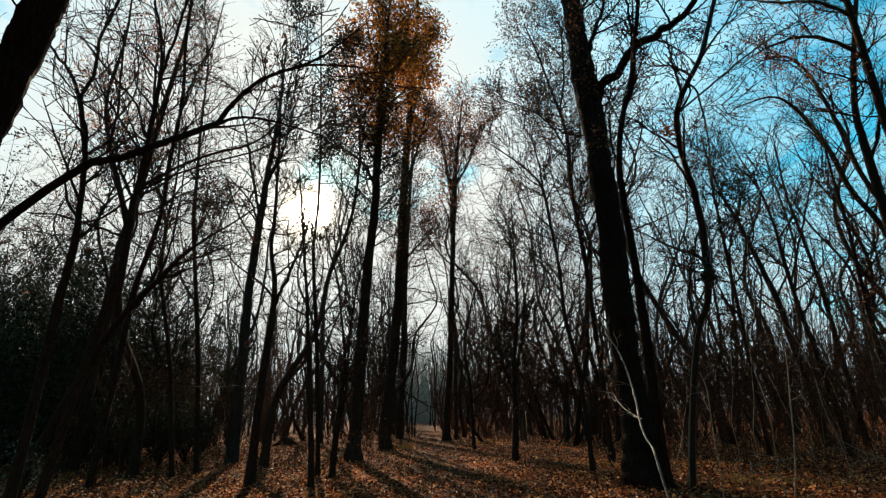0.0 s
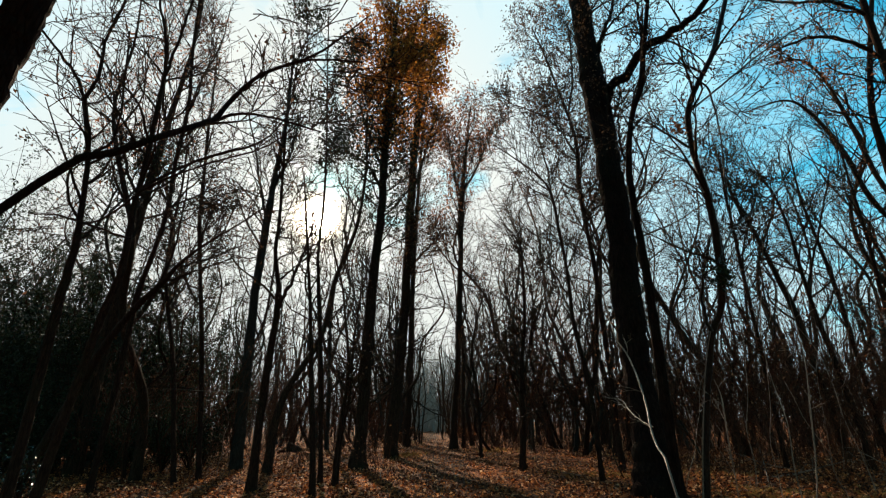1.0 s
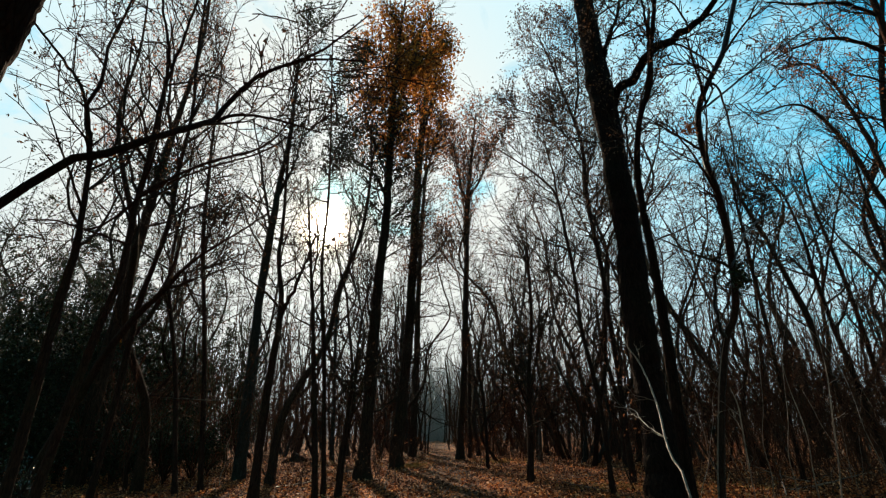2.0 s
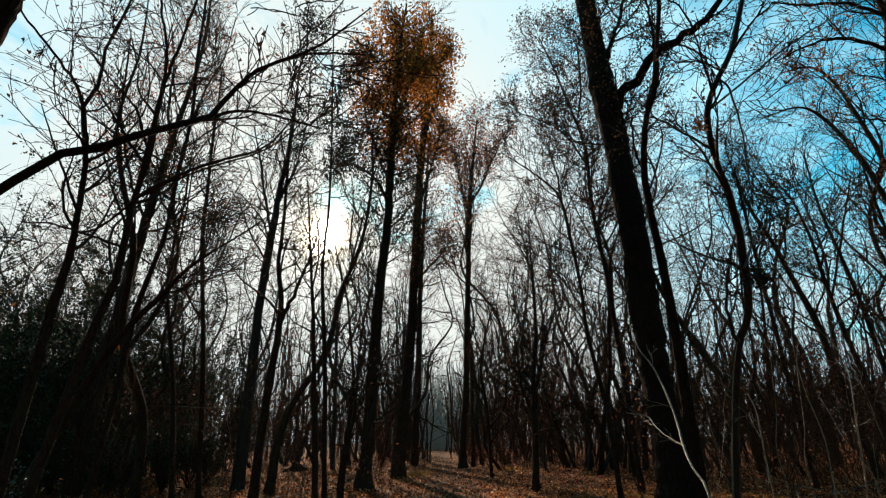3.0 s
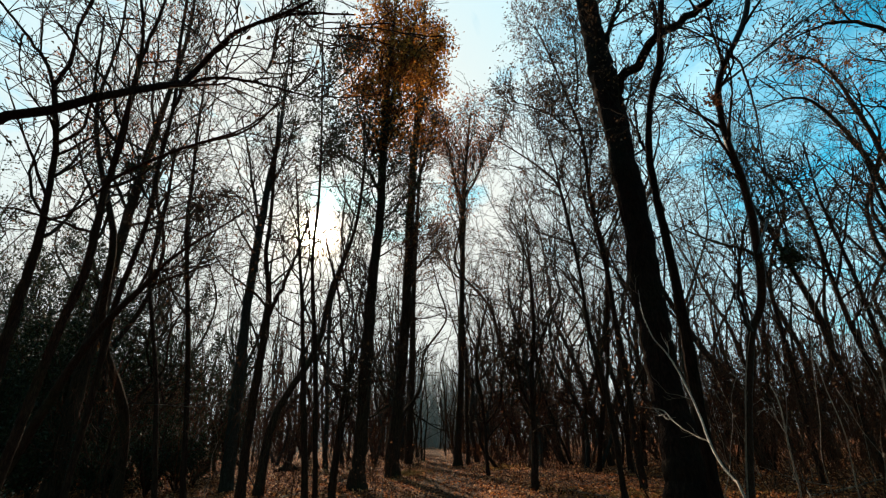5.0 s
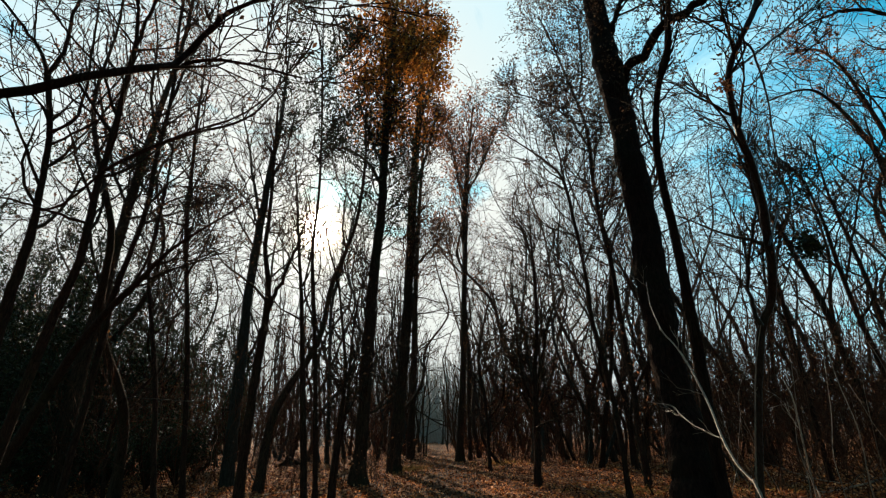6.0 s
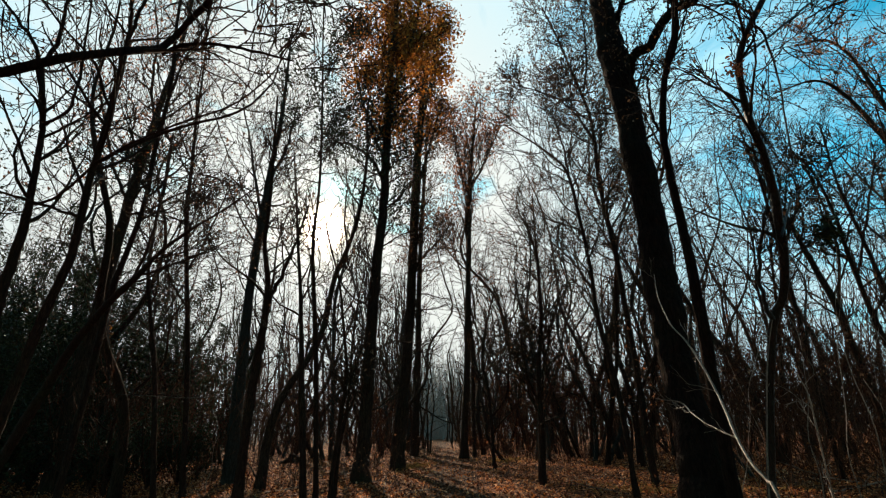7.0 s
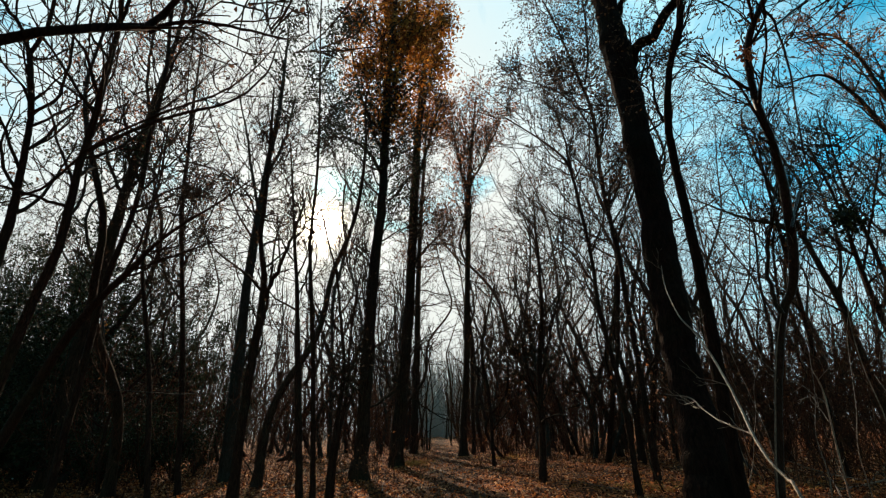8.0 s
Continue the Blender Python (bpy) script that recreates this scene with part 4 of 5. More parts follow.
tree("dead_branch", "pale thin upright stem catching the light",
    [(3.40, 9.70, -0.12, 0.0102), (3.47, 9.70, 0.37, 0.0088), (3.54, 9.70, 0.63, 0.0088), (3.63, 9.70, 1.10, 0.0082), (3.70, 9.70, 1.60, 0.0075), (3.77, 9.70, 2.04, 0.0054), (3.79, 9.70, 2.50, 0.0041), (3.79, 9.70, 3.16, 0.0034)],
    [],
    seed=49, mat=BARK_PALE, sides=8, start=0.4, crown=(4, 2, 2), reach=(0.45, 0.2, 0.1), leafy=0, fine=(0.0035, 0.0025), flare=0.0, group="dead branches", category="branch", twig_mat=BARK_PALE)
tree("dead_branch", "pale thin stem slanting out of the leaf litter",
    [(2.71, 10.00, -0.12, 0.0095), (2.72, 10.00, 0.27, 0.0082), (2.74, 10.00, 0.61, 0.0082), (2.75, 10.00, 1.18, 0.0088), (2.77, 10.00, 1.71, 0.0075), (2.72, 10.00, 1.95, 0.0048)],
    [],
    seed=50, mat=BARK_PALE, sides=8, start=0.4, crown=(4, 2, 2), reach=(0.45, 0.2, 0.1), leafy=0, fine=(0.0035, 0.0025), flare=0.0, group="dead branches", category="branch", twig_mat=BARK_PALE)

tree("dead_branch", "pale dead stem bent over level in the dark undergrowth",
    [(-6.12, 14.82, -0.12, 0.0096), (-6.13, 14.80, 1.20, 0.0084), (-6.20, 14.60, 2.00, 0.0078), (-6.17, 14.00, 2.24, 0.0076), (-6.03, 13.10, 2.19, 0.0072), (-5.90, 12.20, 2.12, 0.0066), (-5.76, 11.30, 2.09, 0.0060), (-5.60, 10.30, 2.05, 0.0036)],
    [],
    seed=51, mat=BARK_GREY, sides=8, start=0.5, crown=(6, 2, 2), reach=(0.3, 0.15, 0.08), leafy=0, fine=(0.0035, 0.0025), flare=0.0, group="dead branches", category="branch", twig_mat=BARK_GREY)

# A pale stem added to paint the sunlit rim of the crooked tree.
tree("dead_branch", "pale stem added as the sunlit edge of the crooked tree",
    [(3.16, 12.55, -0.12, 0.013), (3.23, 12.43, 0.60, 0.012), (3.30, 12.37, 1.09, 0.012), (3.38, 12.27, 1.62, 0.011), (3.45, 12.17, 2.10, 0.010), (3.54, 12.07, 2.55, 0.008), (3.63, 11.96, 2.92, 0.005)],
    [],
    seed=52, mat=BARK_PALE, sides=8, start=0.5, crown=(4, 2, 2), reach=(0.4, 0.2, 0.1), leafy=0, fine=(0.0035, 0.0025), flare=0.0, group="dead branches", category="branch", twig_mat=BARK_PALE)


# ---- things on the forest floor ----
def stump(x, y, girth, height, label, seed=3):
    """A low rotten stump: a broken, fluted bole with buttress roots running out into the leaves."""
    rng = np.random.default_rng(seed)
    top = new("stump")
    top.location = (x, y, float(ground_z(x, y)))
    tagged(top, label, "stump", "fallen wood")
    rings, sides = 9, 22
    angle = np.arange(sides) * 2 * math.pi / sides
    flutes = 1 + 0.10 * np.sin(5 * angle + 0.7) + 0.06 * np.sin(9 * angle)
    points = []
    for k in range(rings):
        u = k / (rings - 1)
        r = girth * flutes * (1.35 - 0.75 * u ** 0.7 if u < 0.9 else 0.42)
        rim = -0.05 + height * u * (1 - 0.25 * u * np.sin(angle + 1.0)) + rng.normal(size=sides) * 0.03 * u
        points.append(np.stack([r * np.cos(angle), r * np.sin(angle), rim], axis=1))
    number = np.arange(rings * sides).reshape(rings, sides)
    right = np.roll(number, -1, axis=1)
    quads = np.stack([number[:-1], right[:-1], right[1:], number[1:]], axis=-1).reshape(-1, 4)
    loops = np.concatenate([quads.ravel(), number[-1]])
    part("bole", raw_mesh("bole", np.concatenate(points), loops, np.array([4] * len(quads) + [sides]), BARK_OAK), top)
    for k in range(5):
        a = 1.26 * k + rng.uniform(-0.3, 0.3)
        out = np.linspace(0.7, 2.1, 6) * girth
        line = np.stack([out * math.cos(a), out * math.sin(a), np.linspace(height * 0.35, -0.03, 6)], axis=1)
        part("root", strands("root", [(line[None], np.linspace(0.3, 0.08, 6)[None] * girth, 8)], BARK_OAK, 0.03), top)


def fallen_branch(x, y, length, girth, turn, tip, label, seed):
    """A dead branch on the ground, one end propped up, with bare side twigs."""
    rng = np.random.default_rng(seed)
    steps = 14
    u = np.linspace(0, 1, steps)
    c, s = math.cos(radians(turn)), math.sin(radians(turn))
    bow = np.cumsum(rng.normal(size=(steps, 2)) * length * 0.012, axis=0)
    line = np.stack([u * length * c + bow[:, 0], u * length * s + bow[:, 1], girth + tip * u ** 1.5], axis=1)
    r = girth * (1 - 0.75 * u)
    top = new("fallen_branch")
    top.location = (x, y, float(ground_z(x, y)))
    tagged(top, label, "branch", "fallen wood")
    part("stem", strands("stem", [(line[None], r[None], 7)], BARK_PALE), top)
    a = grow(line[None], r[None], 6, 0.3, 0.98, length * 0.32, 50, 0.05, 0.12, 6, rng)
    b = grow(*a, 3, 0.3, 1.0, length * 0.12, 45, 0.0, 0.15, 3, rng)
    tagged(part("crown", strands("crown", [(*a, 4), (*b, 3)], BARK_PALE), top), kind="stuff")


stump(-12.2, 32.0, 0.42, 0.44, "low dark rotten stump among the fallen leaves")
fallen_branch(6.3, 16.6, 2.2, 0.03, 12, 0.35, "pale fallen branch propped on the leaf litter", 61)
fallen_branch(7.8, 17.8, 1.8, 0.022, 160, 0.5, "pale bare branch lying in the thicket", 62)
fallen_branch(5.6, 15.2, 1.3, 0.02, 70, 0.6, "thin pale stick leaning in the undergrowth", 63)
fallen_branch(9.6, 15.8, 2.4, 0.026, 205, 0.7, "long pale fallen branch with bare side twigs", 64)
fallen_branch(2.0, 16.9, 1.2, 0.018, 150, 0.15, "thin fallen branch on the orange leaves", 65)
fallen_branch(1.2, 19.8, 1.5, 0.016, 20, 0.10, "small fallen branch near the footpath", 66)
fallen_branch(-6.8, 17.4, 1.6, 0.018, 35, 0.2, "bare stick lying on the leaves", 67)
fallen_branch(-3.6, 17.0, 1.0, 0.015, 100, 0.45, "forked grey stick leaning beside the oak", 68)
fallen_branch(3.9, 13.6, 1.1, 0.02, 15, 0.1, "short pale branch on the ground beside the trunk", 70)


def leaf_clump(x, y, z, size, count, mat, label, seed, hang=0.5):
    """A tangle of dead leaves caught on a thin hanging twig."""
    rng = np.random.default_rng(seed)
    top = new("leaf_clump")
    top.location = (x, y, z)
    tagged(top, label, "leaf clump", "leaf clumps")
    line = np.array([[0, 0, -size * 0.6], [0.02, 0, 0], [0.03, 0.02, hang * 0.5], [0.1, 0.05, hang]])[None]
    a = grow(line, np.full((1, 4), 0.006), 8, 0.0, 0.6, size * 1.6, 70, -0.02, 0.3, 5, rng)
    part("twig", strands("twig", [(line, np.full((1, 4), 0.006), 5)], TWIG), top)
    tagged(part("crown", strands("crown", [(*a, 3)], TWIG), top), kind="stuff")
    spots = rng.normal(size=(count, 3)) * size * 0.42
    tagged(part("foliage", leaves_mesh("foliage", spots, size * 0.38, mat, rng), top), kind="stuff")


leaf_clump(2.40, 8.41, 2.99, 0.15, 150, LEAF_GREEN, "dark clump of withered leaves hanging on a twig", 71, 1.1)
leaf_clump(2.78, 9.67, 5.75, 0.16, 70, LEAF_RED, "reddish clump of dead leaves caught on the crooked stem", 72, 0.5)
leaf_clump(-17.0, 22.5, 5.55, 0.5, 120, LEAF_RUST, "bright orange spray of autumn leaves", 73, 0.6)
leaf_clump(-7.2, 8.3, 7.2, 0.10, 40, LEAF_DRY, "small dark clump of dead leaves on a twig", 74, 0.5)
leaf_clump(0.8, 17.5, 9.37, 0.2, 40, LEAF_DRY, "small dark clump of dead leaves in the branches", 75, 0.5)


def bush(x, y, width, height, count, label, seed, mat=LEAF_GREEN, size=0.07):
    """An evergreen shrub: many stems from one foot, with leaves massed on their shoots."""
    rng = np.random.default_rng(seed)
    top = new("bush")
    top.location = (x, y, 0)
    tagged(top, label, "bush", "evergreen undergrowth")
    foot = np.zeros((1, 2, 3))
    foot[0, 1, 2] = 0.3
    a = grow(foot, np.full((1, 2), 0.03), 16, 0.0, 1.0, height, 38, 0.05, 0.12, 8, rng, thin=0.8)
    a[0][:, :, :2] *= width / height
    b = grow(*a, 5, 0.15, 1.0, height * 0.3, 50, 0.03, 0.15, 5, rng)
    tagged(part("branchwork", strands("branchwork", [(*a, 5)], BARK_SLIM), top), kind="stuff")
    tagged(part("crown", strands("crown", [(*b, 3)], TWIG), top), kind="stuff")
    spots = np.concatenate([b[0][:, 1:].reshape(-1, 3), a[0][:, 3:].reshape(-1, 3)])
    spots = spots[rng.integers(0, len(spots), count)] + rng.normal(size=(count, 3)) * 0.13
    spots = spots[spots[:, 2] > 0.05]
    tagged(part("foliage", leaves_mesh("foliage", spots, size, mat, rng), top), kind="stuff")


def undergrowth():
    rng = np.random.default_rng(77)
    for k in range(25):
        back = k % 3 == 2
        y = (26 if back else 18.5) + 6 * rng.uniform()
        x = -(0.52 + 0.56 * (k + rng.uniform()) / 25) * y
        tall = rng.uniform(2.8, 3.8) if back else rng.uniform(1.9, 2.7)
        bush(x, y, rng.uniform(1.2, 1.9), tall, 1800, "dense dark evergreen bush in the shade of the thicket", 300 + k, size=0.085)
    tall_ones = [(-19.5, 19.2, 9.5), (-17.8, 22.6, 10.0), (-18.0, 24.0, 10.0), (-16.5, 26.5, 9.5), (-21.0, 27.0, 8.5), (-17.0, 20.5, 8.5), (-19.5, 22.0, 9.5), (-22.5, 24.5, 8.8), (-14.8, 30.0, 7.0),
                 (-17.6, 28.8, 8.0), (-24.5, 29.0, 9.5), (-16.0, 17.6, 6.8), (-14.2, 17.0, 2.8), (-20.5, 31.5, 9.0), (-26.5, 27.0, 10.0), (-24.6, 22.5, 9.5), (-22.2, 20.4, 8.5), (-29.0, 31.0, 11.0)]
    for k, (x, y, tall) in enumerate(tall_ones):
        bush(x, y, tall * 0.40, tall * 1.14, int(850 * tall), "tall dark evergreen shrub hung with ivy in the thicket", 340 + k, size=0.115)
    bush(-9.9, 12.6, 0.5, 1.0, 500, "low evergreen bush with glossy leaves catching the light", 330, LEAF_GLOSSY, 0.06)
    bush(-11.6, 13.2, 0.6, 1.2, 700, "low glossy evergreen bush beside the trunk", 331, LEAF_GLOSSY, 0.06)


undergrowth()


def grass(cx, cy, spread, count, seed):
    rng = np.random.default_rng(seed)
    x, y = cx + rng.normal(size=count) * spread[0], cy + rng.normal(size=count) * spread[1]
    z = ground_z(x, y)
    lean = rng.normal(size=(count, 2)) * 0.07
    tall = rng.uniform(0.05, 0.15, count)
    base = np.stack([x, y, z], axis=1)
    points = np.zeros((count, 4, 3))
    wide = rng.normal(size=(count, 2))
    wide /= np.linalg.norm(wide, axis=1, keepdims=True) * 220
    points[:, 0], points[:, 1] = base, base
    points[:, 0, :2] -= wide
    points[:, 1, :2] += wide
    points[:, 2] = base + np.stack([lean[:, 0] * 0.5, lean[:, 1] * 0.5, tall * 0.6], axis=1)
    points[:, 2, :2] += wide * 0.7
    points[:, 3] = base + np.stack([lean[:, 0] * 1.4, lean[:, 1] * 1.4, tall], axis=1)
    number = np.arange(count)[:, None] * 4
    loops = np.concatenate([number + [0, 1, 2], number + [0, 2, 3]], axis=1)
    return points.reshape(-1, 3), loops


def grass_patches():
    spots = [((4.9, 13.3), (0.9, 0.5), 350), ((-4.7, 27.0), (0.4, 1.2), 500), ((-0.6, 30.0), (0.6, 1.5), 500), ((3.6, 17.5), (1.2, 0.8), 500)]
    for number, ((x, y), spread, count) in enumerate(spots):
        points, loops = grass(x, y, spread, count, 90 + number)
        ob = new("grass", raw_mesh("grass", points, loops, np.full(count * 2, 3), GRASS, smooth=False))
        tagged(ob, "patch of dry yellow grass among the leaves", "grass", kind="stuff")


grass_patches()


# ---- the woodland behind ----
TAKEN = [(o.location.x, o.location.y) for o in scene.objects if o.type == "EMPTY"]


def slim_tree(seed, height, girth, mat, crown=(14, 4, 3), leafy=160, leaf_mat=LEAF_DRY, lean=0.05, start=0.16, label="", reach=1.55, spread=62, name="tree", category="tree", group="woodland trees", fine=(0.0135, 0.011), wave=0.040):
    rng = np.random.default_rng(seed)
    steps = np.linspace(0, 1, 8)
    bend = np.cumsum(rng.normal(size=(8, 2)) * height * wave, axis=0) + np.outer(steps, rng.normal(size=2) * lean * height)
    bend -= bend[0]
    trunk = [(bx, by, -0.12 + s * (height + 0.12), girth * (1 - 0.88 * s ** 0.9)) for (bx, by), s in zip(bend, steps)]
    return tree(name, label, trunk, seed=seed, mat=mat, crown=crown, reach=(height * 0.16 * reach, height * 0.065 * reach, height * 0.034 * reach),
                start=start, leafy=leafy, leaf_mat=leaf_mat, sides=8, steps=26, flare=0.3, rise=0.045, spread=spread, category=category, group=group, fine=fine)


def free_spot(rng, y_low, y_high, gap, clear, left=1.02, right=1.02, power=1.0):
    for _ in range(60):
        y = y_low + (y_high - y_low) * rng.uniform(0, 1) ** power
        x = rng.uniform(-left, right) * (y + 1) - 0.1 * y
        if abs(x - path_x(y)) < clear + (1.7 if y < 33 else 0.0):
            continue
        if -0.05 * (y - 3.5) < x + 0.3 + 0.392 * (y - 3.5) < 0.13 * (y - 3.5) and rng.uniform() < 0.65:
            continue  # the wood is thin towards the sun
        if all((x - a) ** 2 + (y - b) ** 2 > gap ** 2 for a, b in TAKEN):
            TAKEN.append((x, y))
            return x, y
    return None


def woodland():
    rng = np.random.default_rng(21)
    kinds = [
        slim_tree(101, 17, 0.117, BARK_SLIM, label="tall slender bare tree with dark bark"),
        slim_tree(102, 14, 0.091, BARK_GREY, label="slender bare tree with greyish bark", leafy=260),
        slim_tree(103, 19, 0.143, BARK_OAK, label="tall bare tree with rough brown bark"),
        slim_tree(104, 12, 0.072, BARK_SLIM, label="thin bare tree with upswept branches", leafy=320),
        slim_tree(105, 16, 0.104, BARK_GREY, label="slender tree with a few reddish dry leaves", leafy=700, leaf_mat=LEAF_RED),
        slim_tree(106, 20, 0.182, BARK_OAK, label="tall old tree with a high bare crown", start=0.5),
        slim_tree(107, 10, 0.065, BARK_SLIM, label="young bare tree with dense fine twigs", crown=(16, 5, 4)),
    ]
    farther = [
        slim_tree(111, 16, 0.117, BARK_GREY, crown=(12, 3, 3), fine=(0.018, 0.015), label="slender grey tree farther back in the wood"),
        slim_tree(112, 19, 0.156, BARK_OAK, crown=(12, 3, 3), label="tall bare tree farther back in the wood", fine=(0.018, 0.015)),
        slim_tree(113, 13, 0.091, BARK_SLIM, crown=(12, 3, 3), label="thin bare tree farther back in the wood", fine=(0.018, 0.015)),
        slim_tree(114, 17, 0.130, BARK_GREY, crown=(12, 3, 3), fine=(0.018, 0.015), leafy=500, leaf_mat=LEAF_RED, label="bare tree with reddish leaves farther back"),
    ]
    for ob, (x, y) in zip(farther, ((9.5, 39.0), (-16.0, 41.0), (3.8, 44.0), (-24.0, 38.0))):
        TAKEN.append((x, y))
        ob.matrix_basis = pose(x, y, 0, 0, 0, rng.uniform(0, 360))
    made = []
    for number in range(92):
        spot = free_spot(rng, 17 if number > 30 else 21, 46, 1.1, 2.5 + 0.8 * rng.uniform(), power=1.15)
        if spot is None:
            continue
        y = spot[1]
        kind = kinds[rng.integers(0, len(kinds))] if y < 31 else farther[rng.integers(0, len(farther))]
        if number < len(kinds):
            kinds[number].matrix_basis = pose(spot[0], y, 0, 0, 0, rng.uniform(0, 360))
            continue
        s = rng.uniform(0.8, 1.2)
        made.append(copy_thing(kind, pose(spot[0], y, 0, rng.normal() * 2, rng.normal() * 2, rng.uniform(0, 360)) @ Matrix.Diagonal((s, s, s, 1))))
    # more of them where the wood stands thickest
    for number in range(60):
        if number >= 47:
            spot = free_spot(rng, 17, 32, 0.9, 5.5, 1.05, -0.5)
        elif number >= 32:
            spot = free_spot(rng, 25, 40, 1.0, 5.5, -0.42, 1.0)
        elif number < 12:
            spot = free_spot(rng, 18, 36, 0.9, 5.5, 1.02, -0.28)
        else:
            spot = free_spot(rng, 21, 40, 0.9, 2.6, 0.1, 0.42)
        if spot is None:
            continue
        kind = kinds[rng.integers(0, len(kinds))]
        s = rng.uniform(0.65, 1.05)
        copy_thing(kind, pose(spot[0], spot[1], 0, rng.normal() * 3, rng.normal() * 3, rng.uniform(0, 360)) @ Matrix.Diagonal((s, s, s, 1)))
    # light-crowned trees along both sides of the path where it runs on
    for number in range(44):
        y = rng.uniform(27, 54)
        side = 1 if number % 4 else -1
        x = path_x(y) + side * (2.2 + (9.5 if side > 0 else 4.0) * rng.uniform() ** 1.2)
        if any((x - a) ** 2 + (y - b) ** 2 < 0.8 for a, b in TAKEN):
            continue
        TAKEN.append((x, y))
        s = rng.uniform(0.7, 1.15)
        copy_thing(farther[rng.integers(0, len(farther))], pose(x, y, 0, rng.normal() * 1.5, rng.normal() * 1.5, rng.uniform(0, 360)) @ Matrix.Diagonal((s, s, s, 1)))
    airy = [(4.3, 24.0, 16.5), (6.9, 26.5, 18.0), (9.0, 23.5, 15.0), (3.0, 30.5, 17.0)]
    for number, (x, y, tall) in enumerate(airy):
        ob = slim_tree(120 + number, tall, 0.075, BARK_SLIM, crown=(24, 6, 4), leafy=2200, start=0.45, label="airy slender tree with sprays of small withered leaves", fine=(0.009, 0.008))
        ob.matrix_basis = pose(x, y, 0, 0, 0, 70.0 * number)
        TAKEN.append((x, y))
    # saplings and thin stems of the undergrowth
    young = [
        slim_tree(201, 4.2, 0.022, BARK_SLIM, crown=(9, 4, 3), leafy=90, start=0.15, name="sapling", category="sapling", group="saplings", fine=(0.005, 0.004), label="thin bare sapling in the undergrowth"),
        slim_tree(202, 3.0, 0.016, TWIG, crown=(9, 4, 3), leafy=70, start=0.1, leaf_mat=LEAF_RED, name="sapling", category="sapling", group="saplings", fine=(0.005, 0.004), label="small sapling with some dry reddish leaves"),
        slim_tree(203, 5.5, 0.03, BARK_GREY, crown=(9, 4, 3), leafy=60, start=0.2, name="sapling", category="sapling", group="saplings", fine=(0.005, 0.004), label="tall thin grey sapling"),
        slim_tree(204, 2.2, 0.014, BARK_PALE, crown=(9, 4, 3), leafy=30, start=0.15, lean=0.2, name="sapling", category="sapling", group="saplings", fine=(0.005, 0.004), label="pale crooked bare shoot"),
    ]
    for number in range(44):
        near = number > 30
        spot = free_spot(rng, 14.5 if near else 17, 24 if near else 40, 0.45, 1.9, power=1.0)
        if spot is None:
            continue
        kind = young[rng.integers(0, len(young))]
        if number < len(young):
            young[number].matrix_basis = pose(spot[0], spot[1], 0, 0, 0, rng.uniform(0, 360))
            continue
        s = rng.uniform(0.7, 1.3)
        copy_thing(kind, pose(spot[0], spot[1], 0, rng.normal() * 4, rng.normal() * 4, rng.uniform(0, 360)) @ Matrix.Diagonal((s, s, s, 1)))


def pale_shoots():
    """Thin bare shoots standing in the thicket beside the massive trunk; their pale bark paints the sun on them."""
    rng = np.random.default_rng(91)
    kinds = [slim_tree(400 + k, 2.2 + 0.7 * k, 0.006 + 0.0015 * k, BARK_PALE, crown=(5, 2, 2), leafy=8, start=0.35, lean=0.16, reach=0.9, wave=0.02,
                       name="sapling", category="sapling", group="saplings", fine=(0.004, 0.003), label="pale thin bare shoot, sunlight put into its bark colour") for k in range(4)]
    for number in range(46):
        y = rng.uniform(11.3, 20)
        x = 2.6 + rng.uniform(0, 1) * (0.72 * y - 2.5)
        if any((x - a) ** 2 + (y - b) ** 2 < 0.2 for a, b in TAKEN):
            continue
        TAKEN.append((x, y))
        m = pose(x, y, 0, rng.normal() * 6, -6 + rng.normal() * 7, rng.uniform(0, 360))
        if number < 4:
            kinds[number].matrix_basis = m
        else:
            copy_thing(kinds[number % 4], m @ Matrix.Diagonal((1, 1, rng.uniform(0.8, 1.2), 1)))


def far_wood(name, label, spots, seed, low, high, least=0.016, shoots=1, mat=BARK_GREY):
    """A distant stand of trees, too many to count."""
    rng = np.random.default_rng(seed)
    n = len(spots)
    height = rng.uniform(low, high, n)
    steps = np.linspace(0, 1, 6)
    points = np.zeros((n, 6, 3))
    points[:, :, 2] = -0.2 + np.outer(height, steps)
    sway = np.cumsum(rng.normal(size=(n, 6, 2)) * height[:, None, None] * 0.03, axis=1)
    points[:, :, :2] = np.array(spots)[:, None] + sway - sway[:, :1]
    radii = (height * rng.uniform(0.005, 0.011, n))[:, None] * (1 - 0.85 * steps)
    a = grow(points, radii, 5, 0.12, 0.98, 3.4, 48, 0.10, 0.2, 4, rng, least=least)
    sets = [(points, radii, 4), (*a, 3)]
    if shoots:
        sets.append((*grow(*a, shoots, 0.25, 1.0, 1.5, 46, 0.06, 0.2, 3, rng, least=least * 0.8), 3))
    ob = new(name, strands(name, sets, mat))
    tagged(ob, label, "woods", kind="stuff")


